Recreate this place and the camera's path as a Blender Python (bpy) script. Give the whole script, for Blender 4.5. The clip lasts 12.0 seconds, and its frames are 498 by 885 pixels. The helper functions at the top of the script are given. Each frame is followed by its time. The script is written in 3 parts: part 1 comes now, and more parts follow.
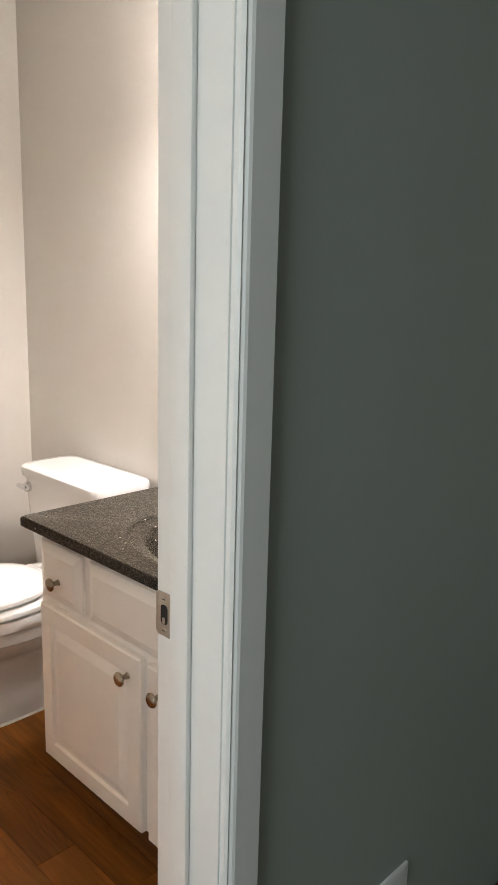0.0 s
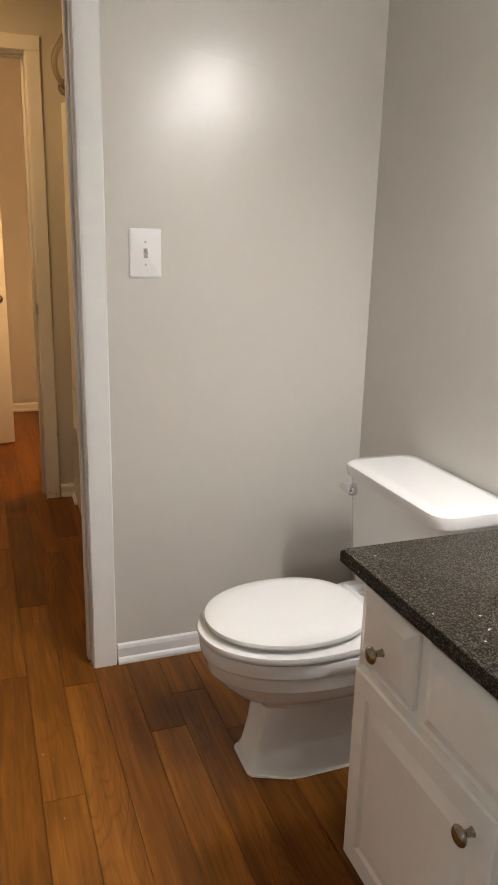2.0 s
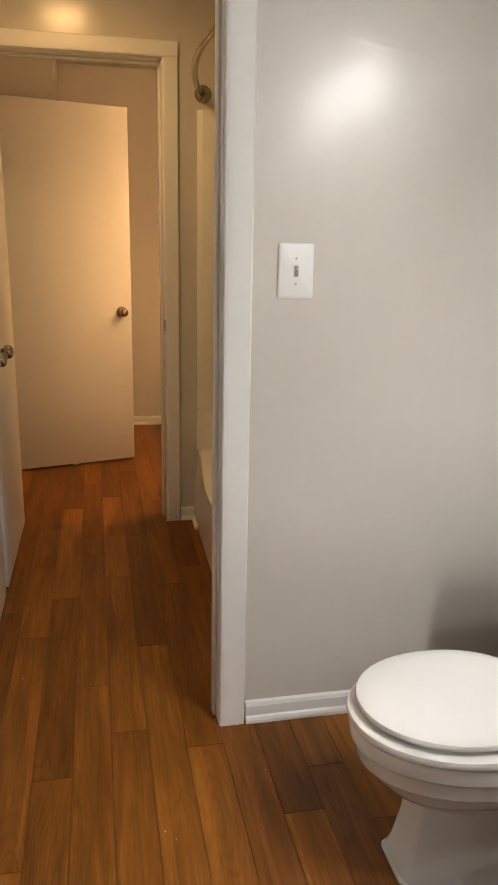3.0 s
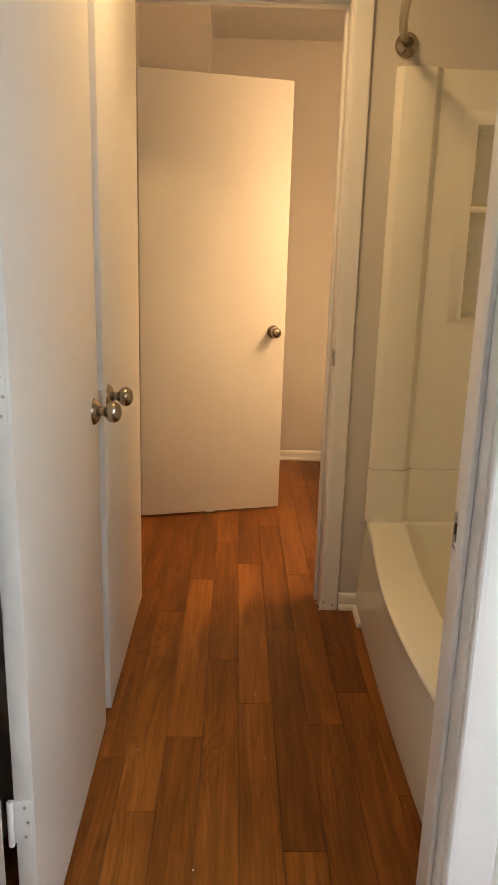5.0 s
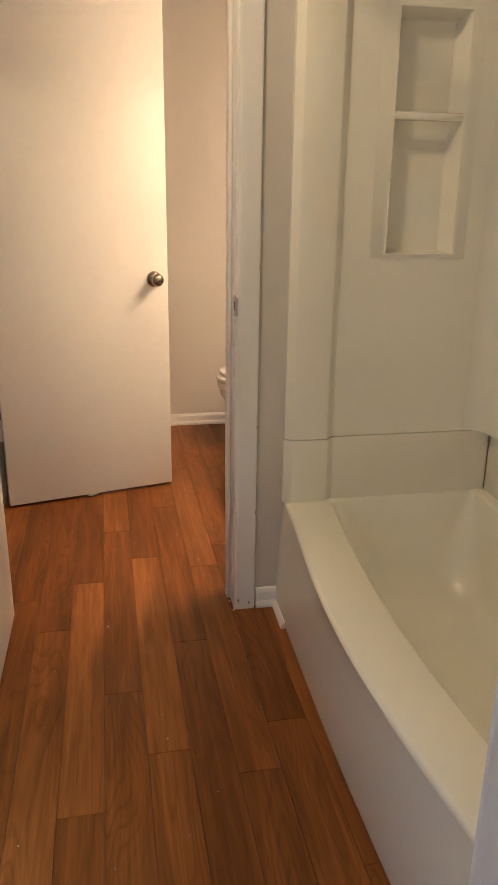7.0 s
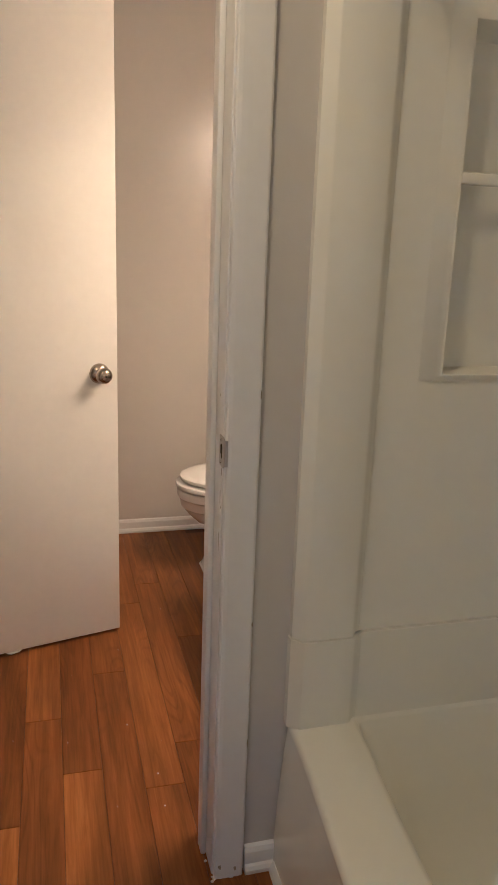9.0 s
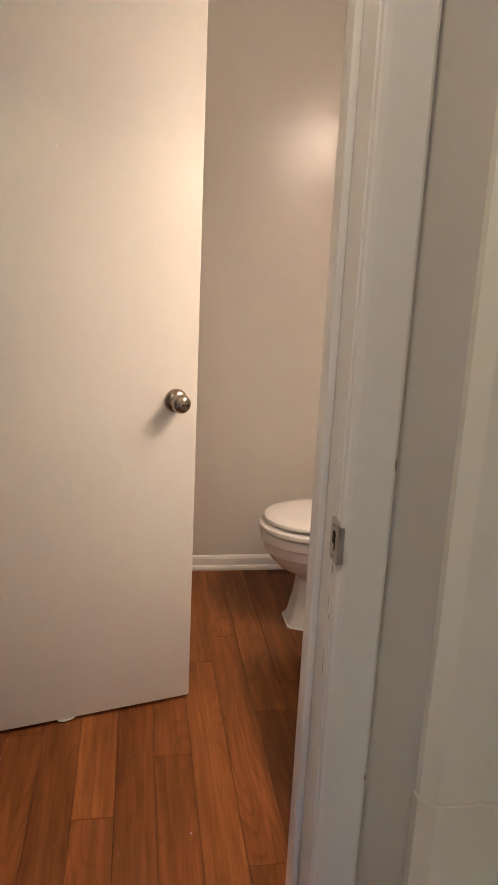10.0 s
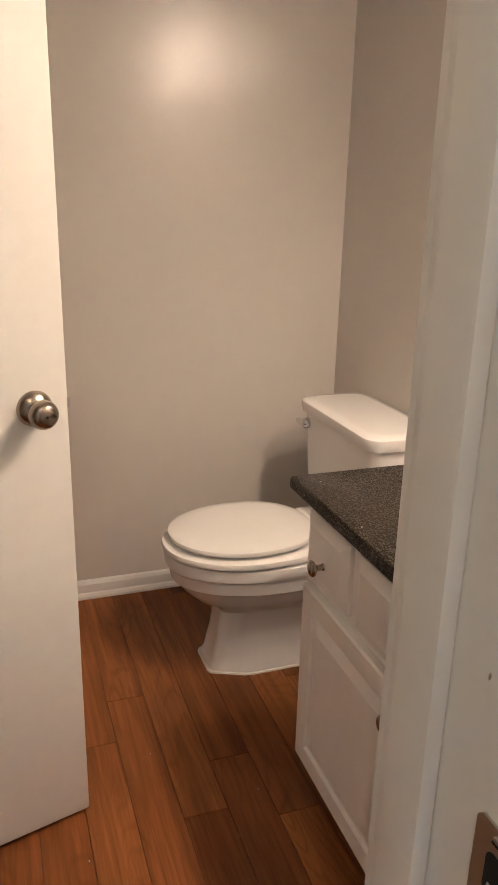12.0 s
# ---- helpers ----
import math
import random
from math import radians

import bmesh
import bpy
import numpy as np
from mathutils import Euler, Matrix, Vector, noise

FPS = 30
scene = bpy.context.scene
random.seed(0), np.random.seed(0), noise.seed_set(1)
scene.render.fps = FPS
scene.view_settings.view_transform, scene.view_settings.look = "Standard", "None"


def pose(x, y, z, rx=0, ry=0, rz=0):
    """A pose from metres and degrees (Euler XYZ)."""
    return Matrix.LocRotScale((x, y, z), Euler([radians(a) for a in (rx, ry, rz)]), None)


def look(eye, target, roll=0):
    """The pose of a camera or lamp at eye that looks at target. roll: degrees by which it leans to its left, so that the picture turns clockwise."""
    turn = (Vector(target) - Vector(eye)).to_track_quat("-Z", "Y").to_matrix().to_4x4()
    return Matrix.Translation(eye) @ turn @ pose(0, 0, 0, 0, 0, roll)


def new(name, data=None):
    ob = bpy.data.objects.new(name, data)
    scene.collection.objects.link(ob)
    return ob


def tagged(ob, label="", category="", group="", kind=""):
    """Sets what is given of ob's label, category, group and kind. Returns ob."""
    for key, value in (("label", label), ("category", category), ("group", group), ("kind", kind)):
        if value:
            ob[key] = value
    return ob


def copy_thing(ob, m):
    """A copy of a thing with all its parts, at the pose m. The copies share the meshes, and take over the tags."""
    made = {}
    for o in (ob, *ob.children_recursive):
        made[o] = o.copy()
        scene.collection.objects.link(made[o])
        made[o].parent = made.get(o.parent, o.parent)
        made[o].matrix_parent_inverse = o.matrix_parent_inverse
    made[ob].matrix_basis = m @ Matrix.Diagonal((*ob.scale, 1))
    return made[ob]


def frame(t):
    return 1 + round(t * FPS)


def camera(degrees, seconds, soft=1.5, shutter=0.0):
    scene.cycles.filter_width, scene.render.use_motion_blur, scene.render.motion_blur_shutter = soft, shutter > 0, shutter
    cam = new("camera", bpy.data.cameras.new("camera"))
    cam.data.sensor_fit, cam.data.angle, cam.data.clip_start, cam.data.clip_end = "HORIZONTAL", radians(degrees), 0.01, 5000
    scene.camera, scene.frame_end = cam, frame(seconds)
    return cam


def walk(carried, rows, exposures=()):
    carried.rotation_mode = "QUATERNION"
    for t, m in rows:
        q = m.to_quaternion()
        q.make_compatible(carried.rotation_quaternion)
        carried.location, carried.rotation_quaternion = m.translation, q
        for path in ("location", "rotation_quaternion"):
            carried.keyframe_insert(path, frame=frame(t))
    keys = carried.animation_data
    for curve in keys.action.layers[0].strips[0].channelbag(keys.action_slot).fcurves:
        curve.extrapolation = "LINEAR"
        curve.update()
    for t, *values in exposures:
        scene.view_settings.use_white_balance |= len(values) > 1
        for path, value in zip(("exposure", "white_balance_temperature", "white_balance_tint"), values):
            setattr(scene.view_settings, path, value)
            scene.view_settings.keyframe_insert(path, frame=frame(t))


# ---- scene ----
cam = camera(37.4, 12.0)
PATH = [
    (0, (0.065, 0.043, 1.308), (-1.305, 1.442, 0.9), 1.5),
    (0.5, (-0.096, 0.102, 1.324), (-1.542, 1.419, 0.911), 0.9),
    (0.9, (-0.208, 0.15, 1.3), (-1.745, 1.358, 0.877), 0.3),
    (1, (-0.239, 0.166, 1.298), (-1.81, 1.322, 0.859), 0.5),
    (1.5, (-0.36, 0.248, 1.293), (-2.09, 1.121, 0.799), 0.8),
    (2, (-0.436, 0.294, 1.292), (-2.245, 0.965, 0.762), 1.4),
    (2.2, (-0.472, 0.287, 1.296), (-2.299, 0.904, 0.766), 1.8),
    (2.5, (-0.553, 0.291, 1.3), (-2.407, 0.822, 0.768), 1.6),
    (3, (-0.713, 0.259, 1.307), (-2.605, 0.655, 0.792), 1.1),
    (3.5, (-0.886, 0.248, 1.31), (-2.812, 0.476, 0.822), 0.2),
    (3.7, (-0.992, 0.258, 1.317), (-2.93, 0.406, 0.843), 0.0),
    (5.3, (-1.706, 0.225, 1.307), (-3.635, 0.247, 0.78), 1.3),
    (5.5, (-1.778, 0.254, 1.307), (-3.705, 0.258, 0.772), 0.9),
    (6, (-1.917, 0.272, 1.282), (-3.835, 0.312, 0.719), 1.3),
    (6.2, (-1.966, 0.266, 1.274), (-3.878, 0.361, 0.696), 1.5),
    (6.5, (-2.025, 0.236, 1.256), (-3.921, 0.433, 0.649), 1.2),
    (7, (-2.087, 0.215, 1.233), (-3.952, 0.577, 0.606), 0.8),
    (7.2, (-2.136, 0.228, 1.222), (-3.983, 0.654, 0.586), 1.0),
    (8.8, (-2.772, 0.28, 1.314), (-4.629, 0.799, 0.784), 2.2),
    (9, (-2.847, 0.266, 1.312), (-4.713, 0.777, 0.806), 2.1),
    (9.5, (-3.062, 0.275, 1.309), (-4.956, 0.685, 0.817), 2.1),
    (10, (-3.254, 0.309, 1.308), (-5.168, 0.609, 0.81), 2.7),
    (10.5, (-3.46, 0.264, 1.3), (-5.375, 0.537, 0.789), 2.8),
    (11, (-3.636, 0.277, 1.286), (-5.534, 0.603, 0.742), 2.2),
    (11.5, (-3.788, 0.329, 1.276), (-5.653, 0.762, 0.698), 2.3),
    (12, (-3.901, 0.351, 1.266), (-5.695, 0.986, 0.65), 1.4),
]
walk(cam, [(t, look(eye, target, roll)) for t, eye, target, roll in PATH],
     [(0.0, 0.27, 6650, 16), (0.5, -0.02, 6600, 15), (0.9, -0.22, 6550, 14), (1.5, -0.38, 6300, 12), (3.7, -0.2, 6250, 11), (5.5, 0.4, 5250, 8), (7.2, 0.47, 4450, 8), (9.0, 0.1, 4150, 9), (12.0, 0.13, 4050, 8)])

# ---- light ----
scene.view_settings.exposure = 0.0
world = bpy.data.worlds.new("world")
scene.world = world
world.use_nodes = True
wn = world.node_tree.nodes
sky = wn.new("ShaderNodeTexSky")
sky.sky_type, sky.sun_disc, sky.sun_elevation, sky.sun_rotation = "NISHITA", False, radians(35), radians(200)
world.node_tree.links.new(sky.outputs[0], wn["Background"].inputs[0])
wn["Background"].inputs[1].default_value = 0.06


def lamp(name, where, watts, colour, radius):
    """A bulb in an open bell shade: its light leaves by the mouth, downwards."""
    data = bpy.data.lights.new(name, "SPOT")
    data.energy, data.color, data.shadow_soft_size = watts, colour, radius
    data.spot_size, data.spot_blend = radians(165), 1.0
    ob = new(name, data)
    ob.location = where
    return ob


WARM, VANITY_A, VANITY_B = (1.0, 0.57, 0.21), (1.0, 0.95, 0.90), (1.0, 0.54, 0.22)
SHADES_A = [(-1.390, 1.300), (-1.098, 1.300), (-0.798, 1.300)]
SHADES_B = [(-4.90, 1.300), (-4.66, 1.300), (-4.42, 1.300)]
for sx, sy in SHADES_A:
    lamp("bulb_light", (sx, sy, 1.858), 25, VANITY_A, 0.05)
for sx, sy in SHADES_B:
    lamp("bulb_light", (sx, sy, 1.858), 19, VANITY_B, 0.05)
tub_lamp = bpy.data.lights.new("ceiling_bulb_light", "AREA")
tub_lamp.shape, tub_lamp.size, tub_lamp.energy, tub_lamp.color = "DISK", 0.19, 8.5, WARM
new("ceiling_bulb_light", tub_lamp).matrix_world = look((-3.45, 0.16, 2.370), (-3.45, 0.16, 0))
day = bpy.data.lights.new("window_light", "AREA")
day.shape, day.size, day.size_y, day.energy, day.color = "RECTANGLE", 1.1, 1.2, 23, (0.80, 0.96, 0.97)
dayob = new("window_light", day)
dayob.matrix_world = look((0.12, -1.55, 1.5), (0.12, 0.5, 1.4))


# ---- materials ----
def nodes_of(name, rough=0.5, metal=0.0, colour=(0.8, 0.8, 0.8), spec=0.5):
    mat = bpy.data.materials.new(name)
    mat.use_nodes = True
    nt = mat.node_tree
    bs = nt.nodes["Principled BSDF"]
    bs.inputs["Base Color"].default_value = (*colour, 1)
    bs.inputs["Roughness"].default_value = rough
    bs.inputs["Metallic"].default_value = metal
    bs.inputs["Specular IOR Level"].default_value = spec
    return mat, nt, bs


def noise_node(nt, scale, detail=4, rough=0.55, stretch=None, coord="Object"):
    tc = nt.nodes.new("ShaderNodeTexCoord")
    tex = nt.nodes.new("ShaderNodeTexNoise")
    tex.inputs["Scale"].default_value = scale
    tex.inputs["Detail"].default_value = detail
    tex.inputs["Roughness"].default_value = rough
    if stretch:
        mp = nt.nodes.new("ShaderNodeMapping")
        mp.inputs["Scale"].default_value = stretch
        nt.links.new(tc.outputs[coord], mp.inputs[0])
        nt.links.new(mp.outputs[0], tex.inputs["Vector"])
    else:
        nt.links.new(tc.outputs[coord], tex.inputs["Vector"])
    return tex


def ramp(nt, source, stops):
    r = nt.nodes.new("ShaderNodeValToRGB")
    el = r.color_ramp.elements
    while len(el) < len(stops):
        el.new(0.5)
    for e, (p, c) in zip(el, stops):
        e.position, e.color = p, (*c, 1)
    nt.links.new(source, r.inputs[0])
    return r


def mixed(nt, fac, a, b, blend="MIX"):
    m = nt.nodes.new("ShaderNodeMix")
    m.data_type, m.blend_type = "RGBA", blend
    for sock, val in ((m.inputs[0], fac), (m.inputs[6], a), (m.inputs[7], b)):
        if isinstance(val, (int, float)):
            sock.default_value = val
        elif isinstance(val, tuple):
            sock.default_value = (*val, 1)
        else:
            nt.links.new(val, sock)
    return m.outputs[2]


def bump(nt, bs, height, strength, distance):
    b = nt.nodes.new("ShaderNodeBump")
    b.inputs["Strength"].default_value = strength
    b.inputs["Distance"].default_value = distance
    nt.links.new(height, b.inputs["Height"])
    nt.links.new(b.outputs[0], bs.inputs["Normal"])
    return b


def rough_from(nt, bs, source, low, high):
    m = nt.nodes.new("ShaderNodeMapRange")
    m.inputs[3].default_value, m.inputs[4].default_value = low, high
    nt.links.new(source, m.inputs[0])
    nt.links.new(m.outputs[0], bs.inputs["Roughness"])


def paint(name, colour, rough, peel=0.10, var=0.05, scale=260, waves=0.0, spec=0.5):
    """Rolled paint: a fine orange peel, faint large blotches."""
    mat, nt, bs = nodes_of(name, rough, 0, colour, spec)
    big = noise_node(nt, 1.3, 1)
    lo = tuple(c * (1 - var) for c in colour)
    hi = tuple(min(1, c * (1 + var)) for c in colour)
    r = ramp(nt, noise_node(nt, 38, 4).outputs[0], [(0.2, lo), (0.8, hi)])
    nt.links.new(r.outputs[0], bs.inputs["Base Color"])
    fine = noise_node(nt, scale, 2)
    rough_from(nt, bs, big.outputs[0], rough - 0.04, rough + 0.04)
    b = bump(nt, bs, fine.outputs[0], peel, 0.002)
    if waves:
        slow = noise_node(nt, 3.2, 0)
        b2 = nt.nodes.new("ShaderNodeBump")
        b2.inputs["Strength"].default_value, b2.inputs["Distance"].default_value = waves, 0.03
        nt.links.new(slow.outputs[0], b2.inputs["Height"])
        nt.links.new(b2.outputs[0], b.inputs["Normal"])
    return mat


M_WALL = paint("wall_paint", (0.62, 0.594, 0.545), 0.21, 0.10, 0.012, 240, 0.08, 0.6)
# The greige wall paint again, darkened and greened to stand in for dim bluish light.
M_WALL_DIM = paint("dim_light_wall_paint", (0.32, 0.355, 0.325), 0.45, 0.14, 0.02, 220, 0.03)
M_TRIM = paint("trim_paint", (0.79, 0.785, 0.76), 0.34, 0.04, 0.02, 120)
M_DOOR = paint("door_paint", (0.78, 0.775, 0.735), 0.38, 0.06, 0.02, 160, 0.04)
M_CAB = paint("cabinet_paint", (0.87, 0.855, 0.83), 0.38, 0.08, 0.02, 200, 0.05)
M_PORC = paint("porcelain", (0.82, 0.815, 0.80), 0.10, 0.01, 0.01, 60)
M_SEAT = paint("seat_plastic", (0.85, 0.845, 0.82), 0.12, 0.02, 0.01, 60)
M_PLASTIC = paint("switch_plastic", (0.82, 0.81, 0.80), 0.30, 0.02, 0.01, 80)
M_TUB = paint("tub_acrylic", (0.81, 0.795, 0.69), 0.20, 0.02, 0.01, 40, 0.03)
M_CAULK = paint("caulk", (0.55, 0.53, 0.48), 0.7, 0.5, 0.12, 60, 0.1)
M_CAULK_WHITE = paint("white_caulk", (0.70, 0.68, 0.64), 0.6, 0.5, 0.10, 90, 0.1)
M_CHIP = paint("chipped_paint", (0.36, 0.32, 0.25), 0.8, 0.5, 0.25, 220)
M_CARPET = paint("bedroom_carpet", (0.30, 0.27, 0.23), 0.95, 0.8, 0.15, 400)


def ceiling_material():
    mat, nt, bs = nodes_of("popcorn_ceiling", 0.9, 0, (0.62, 0.60, 0.56))
    n = noise_node(nt, 110, 3, 0.7)
    r = ramp(nt, n.outputs[0], [(0.35, (0.66, 0.645, 0.61)), (0.65, (0.84, 0.825, 0.79))])
    nt.links.new(r.outputs[0], bs.inputs["Base Color"])
    bump(nt, bs, n.outputs[0], 1.0, 0.02)
    return mat


def metal(name, colour, rough, scratch=0.03, scale=9):
    mat, nt, bs = nodes_of(name, rough, 1, colour)
    n = noise_node(nt, scale, 2, 0.5)
    rough_from(nt, bs, n.outputs[0], rough - scratch, rough + scratch)
    return mat


M_CEIL = ceiling_material()
M_NICKEL = metal("brushed_nickel", (0.38, 0.33, 0.26), 0.25)
M_CHROME = metal("chrome", (0.75, 0.75, 0.76), 0.12)
M_STEEL = metal("strike_steel", (0.52, 0.50, 0.46), 0.38)
M_DARK, _, _ = nodes_of("dark_void", 0.9, 0, (0.012, 0.011, 0.010))
M_SEAM, _, _ = nodes_of("plank_seam", 0.7, 0, (0.075, 0.028, 0.007))
M_MIRROR, _, _ = nodes_of("mirror_glass", 0.01, 1, (0.88, 0.90, 0.89))


def wood_material():
    """Cherry-stained plank vinyl: long grain, cathedral figure, darker streaks, each plank its own tone."""
    mat, nt, bs = nodes_of("plank_vinyl", 0.42, 0, (0.25, 0.1, 0.035), 0.16)
    info = nt.nodes.new("ShaderNodeObjectInfo")
    tc = nt.nodes.new("ShaderNodeTexCoord")
    shift = nt.nodes.new("ShaderNodeVectorMath")
    shift.operation = "MULTIPLY_ADD"
    shift.inputs[1].default_value = (1, 1, 1)
    rnd = nt.nodes.new("ShaderNodeCombineXYZ")
    for i, k in enumerate((17.0, 9.0, 31.0)):
        mul = nt.nodes.new("ShaderNodeMath")
        mul.operation = "MULTIPLY"
        mul.inputs[1].default_value = k
        nt.links.new(info.outputs["Random"], mul.inputs[0])
        nt.links.new(mul.outputs[0], rnd.inputs[i])
    nt.links.new(tc.outputs["Object"], shift.inputs[0])
    nt.links.new(rnd.outputs[0], shift.inputs[2])

    def stretched(scale, vec, detail, rough=0.6, distort=0.0):
        mp = nt.nodes.new("ShaderNodeMapping")
        mp.inputs["Scale"].default_value = vec
        tex = nt.nodes.new("ShaderNodeTexNoise")
        tex.inputs["Scale"].default_value = scale
        tex.inputs["Detail"].default_value = detail
        tex.inputs["Roughness"].default_value = rough
        tex.inputs["Distortion"].default_value = distort
        nt.links.new(shift.outputs[0], mp.inputs[0])
        nt.links.new(mp.outputs[0], tex.inputs["Vector"])
        return tex

    fine = stretched(1.0, (6, 150, 1), 4, 0.65)
    mid = stretched(1.0, (2.6, 44, 1), 5, 0.6, 0.6)
    broad = stretched(1.0, (1.6, 9, 1), 2, 0.5, 0.4)
    field = stretched(1.0, (1.3, 8.5, 1), 1.5, 0.45, 0.25)
    turns = nt.nodes.new("ShaderNodeMath")
    turns.operation = "MULTIPLY"
    turns.inputs[1].default_value = 120.0
    rings = nt.nodes.new("ShaderNodeMath")
    rings.operation = "SINE"
    nt.links.new(field.outputs[0], turns.inputs[0])
    nt.links.new(turns.outputs[0], rings.inputs[0])
    base = ramp(nt, mid.outputs[0], [(0.28, (0.158, 0.056, 0.0090)), (0.5, (0.226, 0.084, 0.0128)), (0.72, (0.300, 0.117, 0.0185))])
    dark = ramp(nt, rings.outputs[0], [(0.0, (1.06, 1.06, 1.06)), (0.55, (1, 1, 1)), (1.0, (0.76, 0.72, 0.68))])
    figure = ramp(nt, stretched(1.0, (1.1, 5, 1), 1).outputs[0], [(0.42, (0.08, 0.08, 0.08)), (0.64, (0.7, 0.7, 0.7))])
    col = mixed(nt, figure.outputs[0], base.outputs[0], mixed(nt, 1.0, base.outputs[0], dark.outputs[0], "MULTIPLY"))
    fines = ramp(nt, fine.outputs[0], [(0.34, (0.66, 0.64, 0.62)), (0.60, (1.12, 1.12, 1.12))])
    col = mixed(nt, 0.42, col, fines.outputs[0], "MULTIPLY")
    smoky = ramp(nt, broad.outputs[0], [(0.35, (0.62, 0.58, 0.54)), (0.62, (1.10, 1.08, 1.06))])
    col = mixed(nt, 0.68, col, smoky.outputs[0], "MULTIPLY")
    tone = ramp(nt, info.outputs["Random"], [(0.0, (0.74, 0.70, 0.66)), (0.5, (0.99, 0.98, 0.97)), (1.0, (1.24, 1.28, 1.26))])
    col = mixed(nt, 1.0, col, tone.outputs[0], "MULTIPLY")
    nt.links.new(col, bs.inputs["Base Color"])
    rough_from(nt, bs, mid.outputs[0], 0.33, 0.46)
    bump(nt, bs, fine.outputs[0], 0.12, 0.002)
    return mat


def granite_material():
    mat, nt, bs = nodes_of("speckled_countertop", 0.22, 0, (0.05, 0.045, 0.04))
    a = noise_node(nt, 230, 3, 0.7, (1.0, 1.4, 1.4))
    b = noise_node(nt, 420, 2, 0.6)
    tc = nt.nodes.new("ShaderNodeTexCoord")
    v = nt.nodes.new("ShaderNodeTexVoronoi")
    v.inputs["Scale"].default_value = 26
    nt.links.new(tc.outputs["Object"], v.inputs["Vector"])
    r1 = ramp(nt, a.outputs[0], [(0.36, (0.009, 0.008, 0.0065)), (0.50, (0.026, 0.0225, 0.017)), (0.67, (0.072, 0.060, 0.044))])
    r2 = ramp(nt, b.outputs[0], [(0.36, (0.7, 0.7, 0.7)), (0.66, (1.3, 1.26, 1.2))])
    col = mixed(nt, 0.8, r1.outputs[0], r2.outputs[0], "MULTIPLY")
    fl = ramp(nt, v.outputs["Distance"], [(0.05, (1, 1, 1)), (0.075, (0, 0, 0))])
    col = mixed(nt, fl.outputs[0], col, (0.55, 0.53, 0.48))
    nt.links.new(col, bs.inputs["Base Color"])
    rough_from(nt, bs, a.outputs[0], 0.20, 0.34)
    bs.inputs["Specular IOR Level"].default_value = 0.24
    bump(nt, bs, b.outputs[0], 0.05, 0.001)
    return mat


def shade_material(name, colour, strength):
    mat, nt, bs = nodes_of(name, 0.3, 0, (0.9, 0.9, 0.88))
    bs.inputs["Emission Color"].default_value = (*colour, 1)
    bs.inputs["Emission Strength"].default_value = strength
    return mat


M_WOOD = wood_material()
M_STONE = granite_material()
M_SHADE_A = shade_material("lit_glass_shade", VANITY_A, 33)
M_SHADE_B = shade_material("lit_glass_shade_warm", VANITY_B, 28)
M_DOME = shade_material("lit_ceiling_dome", WARM, 4)


# ---- mesh helpers ----
def link(name, bm, mat, smooth=False):
    me = bpy.data.meshes.new(name)
    bmesh.ops.recalc_face_normals(bm, faces=bm.faces)
    bm.to_mesh(me)
    bm.free()
    me.materials.append(mat)
    if smooth:
        sizes = sorted(p.area for p in me.polygons)
        limit = 12 * sizes[len(sizes) // 2] if len(sizes) < 160 else 1e9
        me.polygons.foreach_set("use_smooth", [p.area < limit for p in me.polygons])
        me.set_sharp_from_angle(angle=radians(38))
    return new(name, me)


def part(name, bm, mat, parent, label="", smooth=True):
    ob = link(name, bm, mat, smooth)
    ob.parent = parent
    if label:
        ob["label"] = label
    return ob


def thing(name, where, label, category, group="", turn=0.0):
    ob = new(name)
    ob.matrix_basis = pose(*where, 0, 0, turn)
    return tagged(ob, label, category, group)


def box(bm, x0, x1, y0, y1, z0, z1, bevel=0.0, seg=2):
    m = Matrix.LocRotScale(((x0 + x1) / 2, (y0 + y1) / 2, (z0 + z1) / 2), None, (abs(x1 - x0), abs(y1 - y0), abs(z1 - z0)))
    made = bmesh.ops.create_cube(bm, size=1, matrix=m)["verts"]
    if bevel:
        edges = list({e for v in made for e in v.link_edges})
        bmesh.ops.bevel(bm, geom=edges, offset=bevel, segments=seg, profile=0.5, affect="EDGES")
    return bm


def boxes(*specs, bevel=0.0):
    bm = bmesh.new()
    for s in specs:
        box(bm, *s, bevel=bevel)
    return bm


def loft(rings, cap=True, closed=True, bm=None):
    """Skins a row of rings of equal length."""
    bm = bm or bmesh.new()
    rows = [[bm.verts.new(p) for p in ring] for ring in rings]
    n = len(rows[0])
    for a, b in zip(rows, rows[1:]):
        for i in range(n if closed else n - 1):
            j = (i + 1) % n
            bm.faces.new((a[i], a[j], b[j], b[i]))
    if cap:
        bm.faces.new(rows[0])
        bm.faces.new(rows[-1])
    return bm


def lathe(profile, axis="Z", seg=24, at=(0, 0, 0), bm=None):
    """Turns (radius, height) pairs about an axis through at."""
    rings = []
    for r, h in profile:
        ring = []
        for i in range(seg):
            a = 2 * math.pi * i / seg
            u, v = max(r, 1e-4) * math.cos(a), max(r, 1e-4) * math.sin(a)
            p = {"Z": (u, v, h), "Y": (u, h, v), "X": (h, u, v)}[axis]
            ring.append((p[0] + at[0], p[1] + at[1], p[2] + at[2]))
        rings.append(ring)
    return loft(rings, bm=bm)


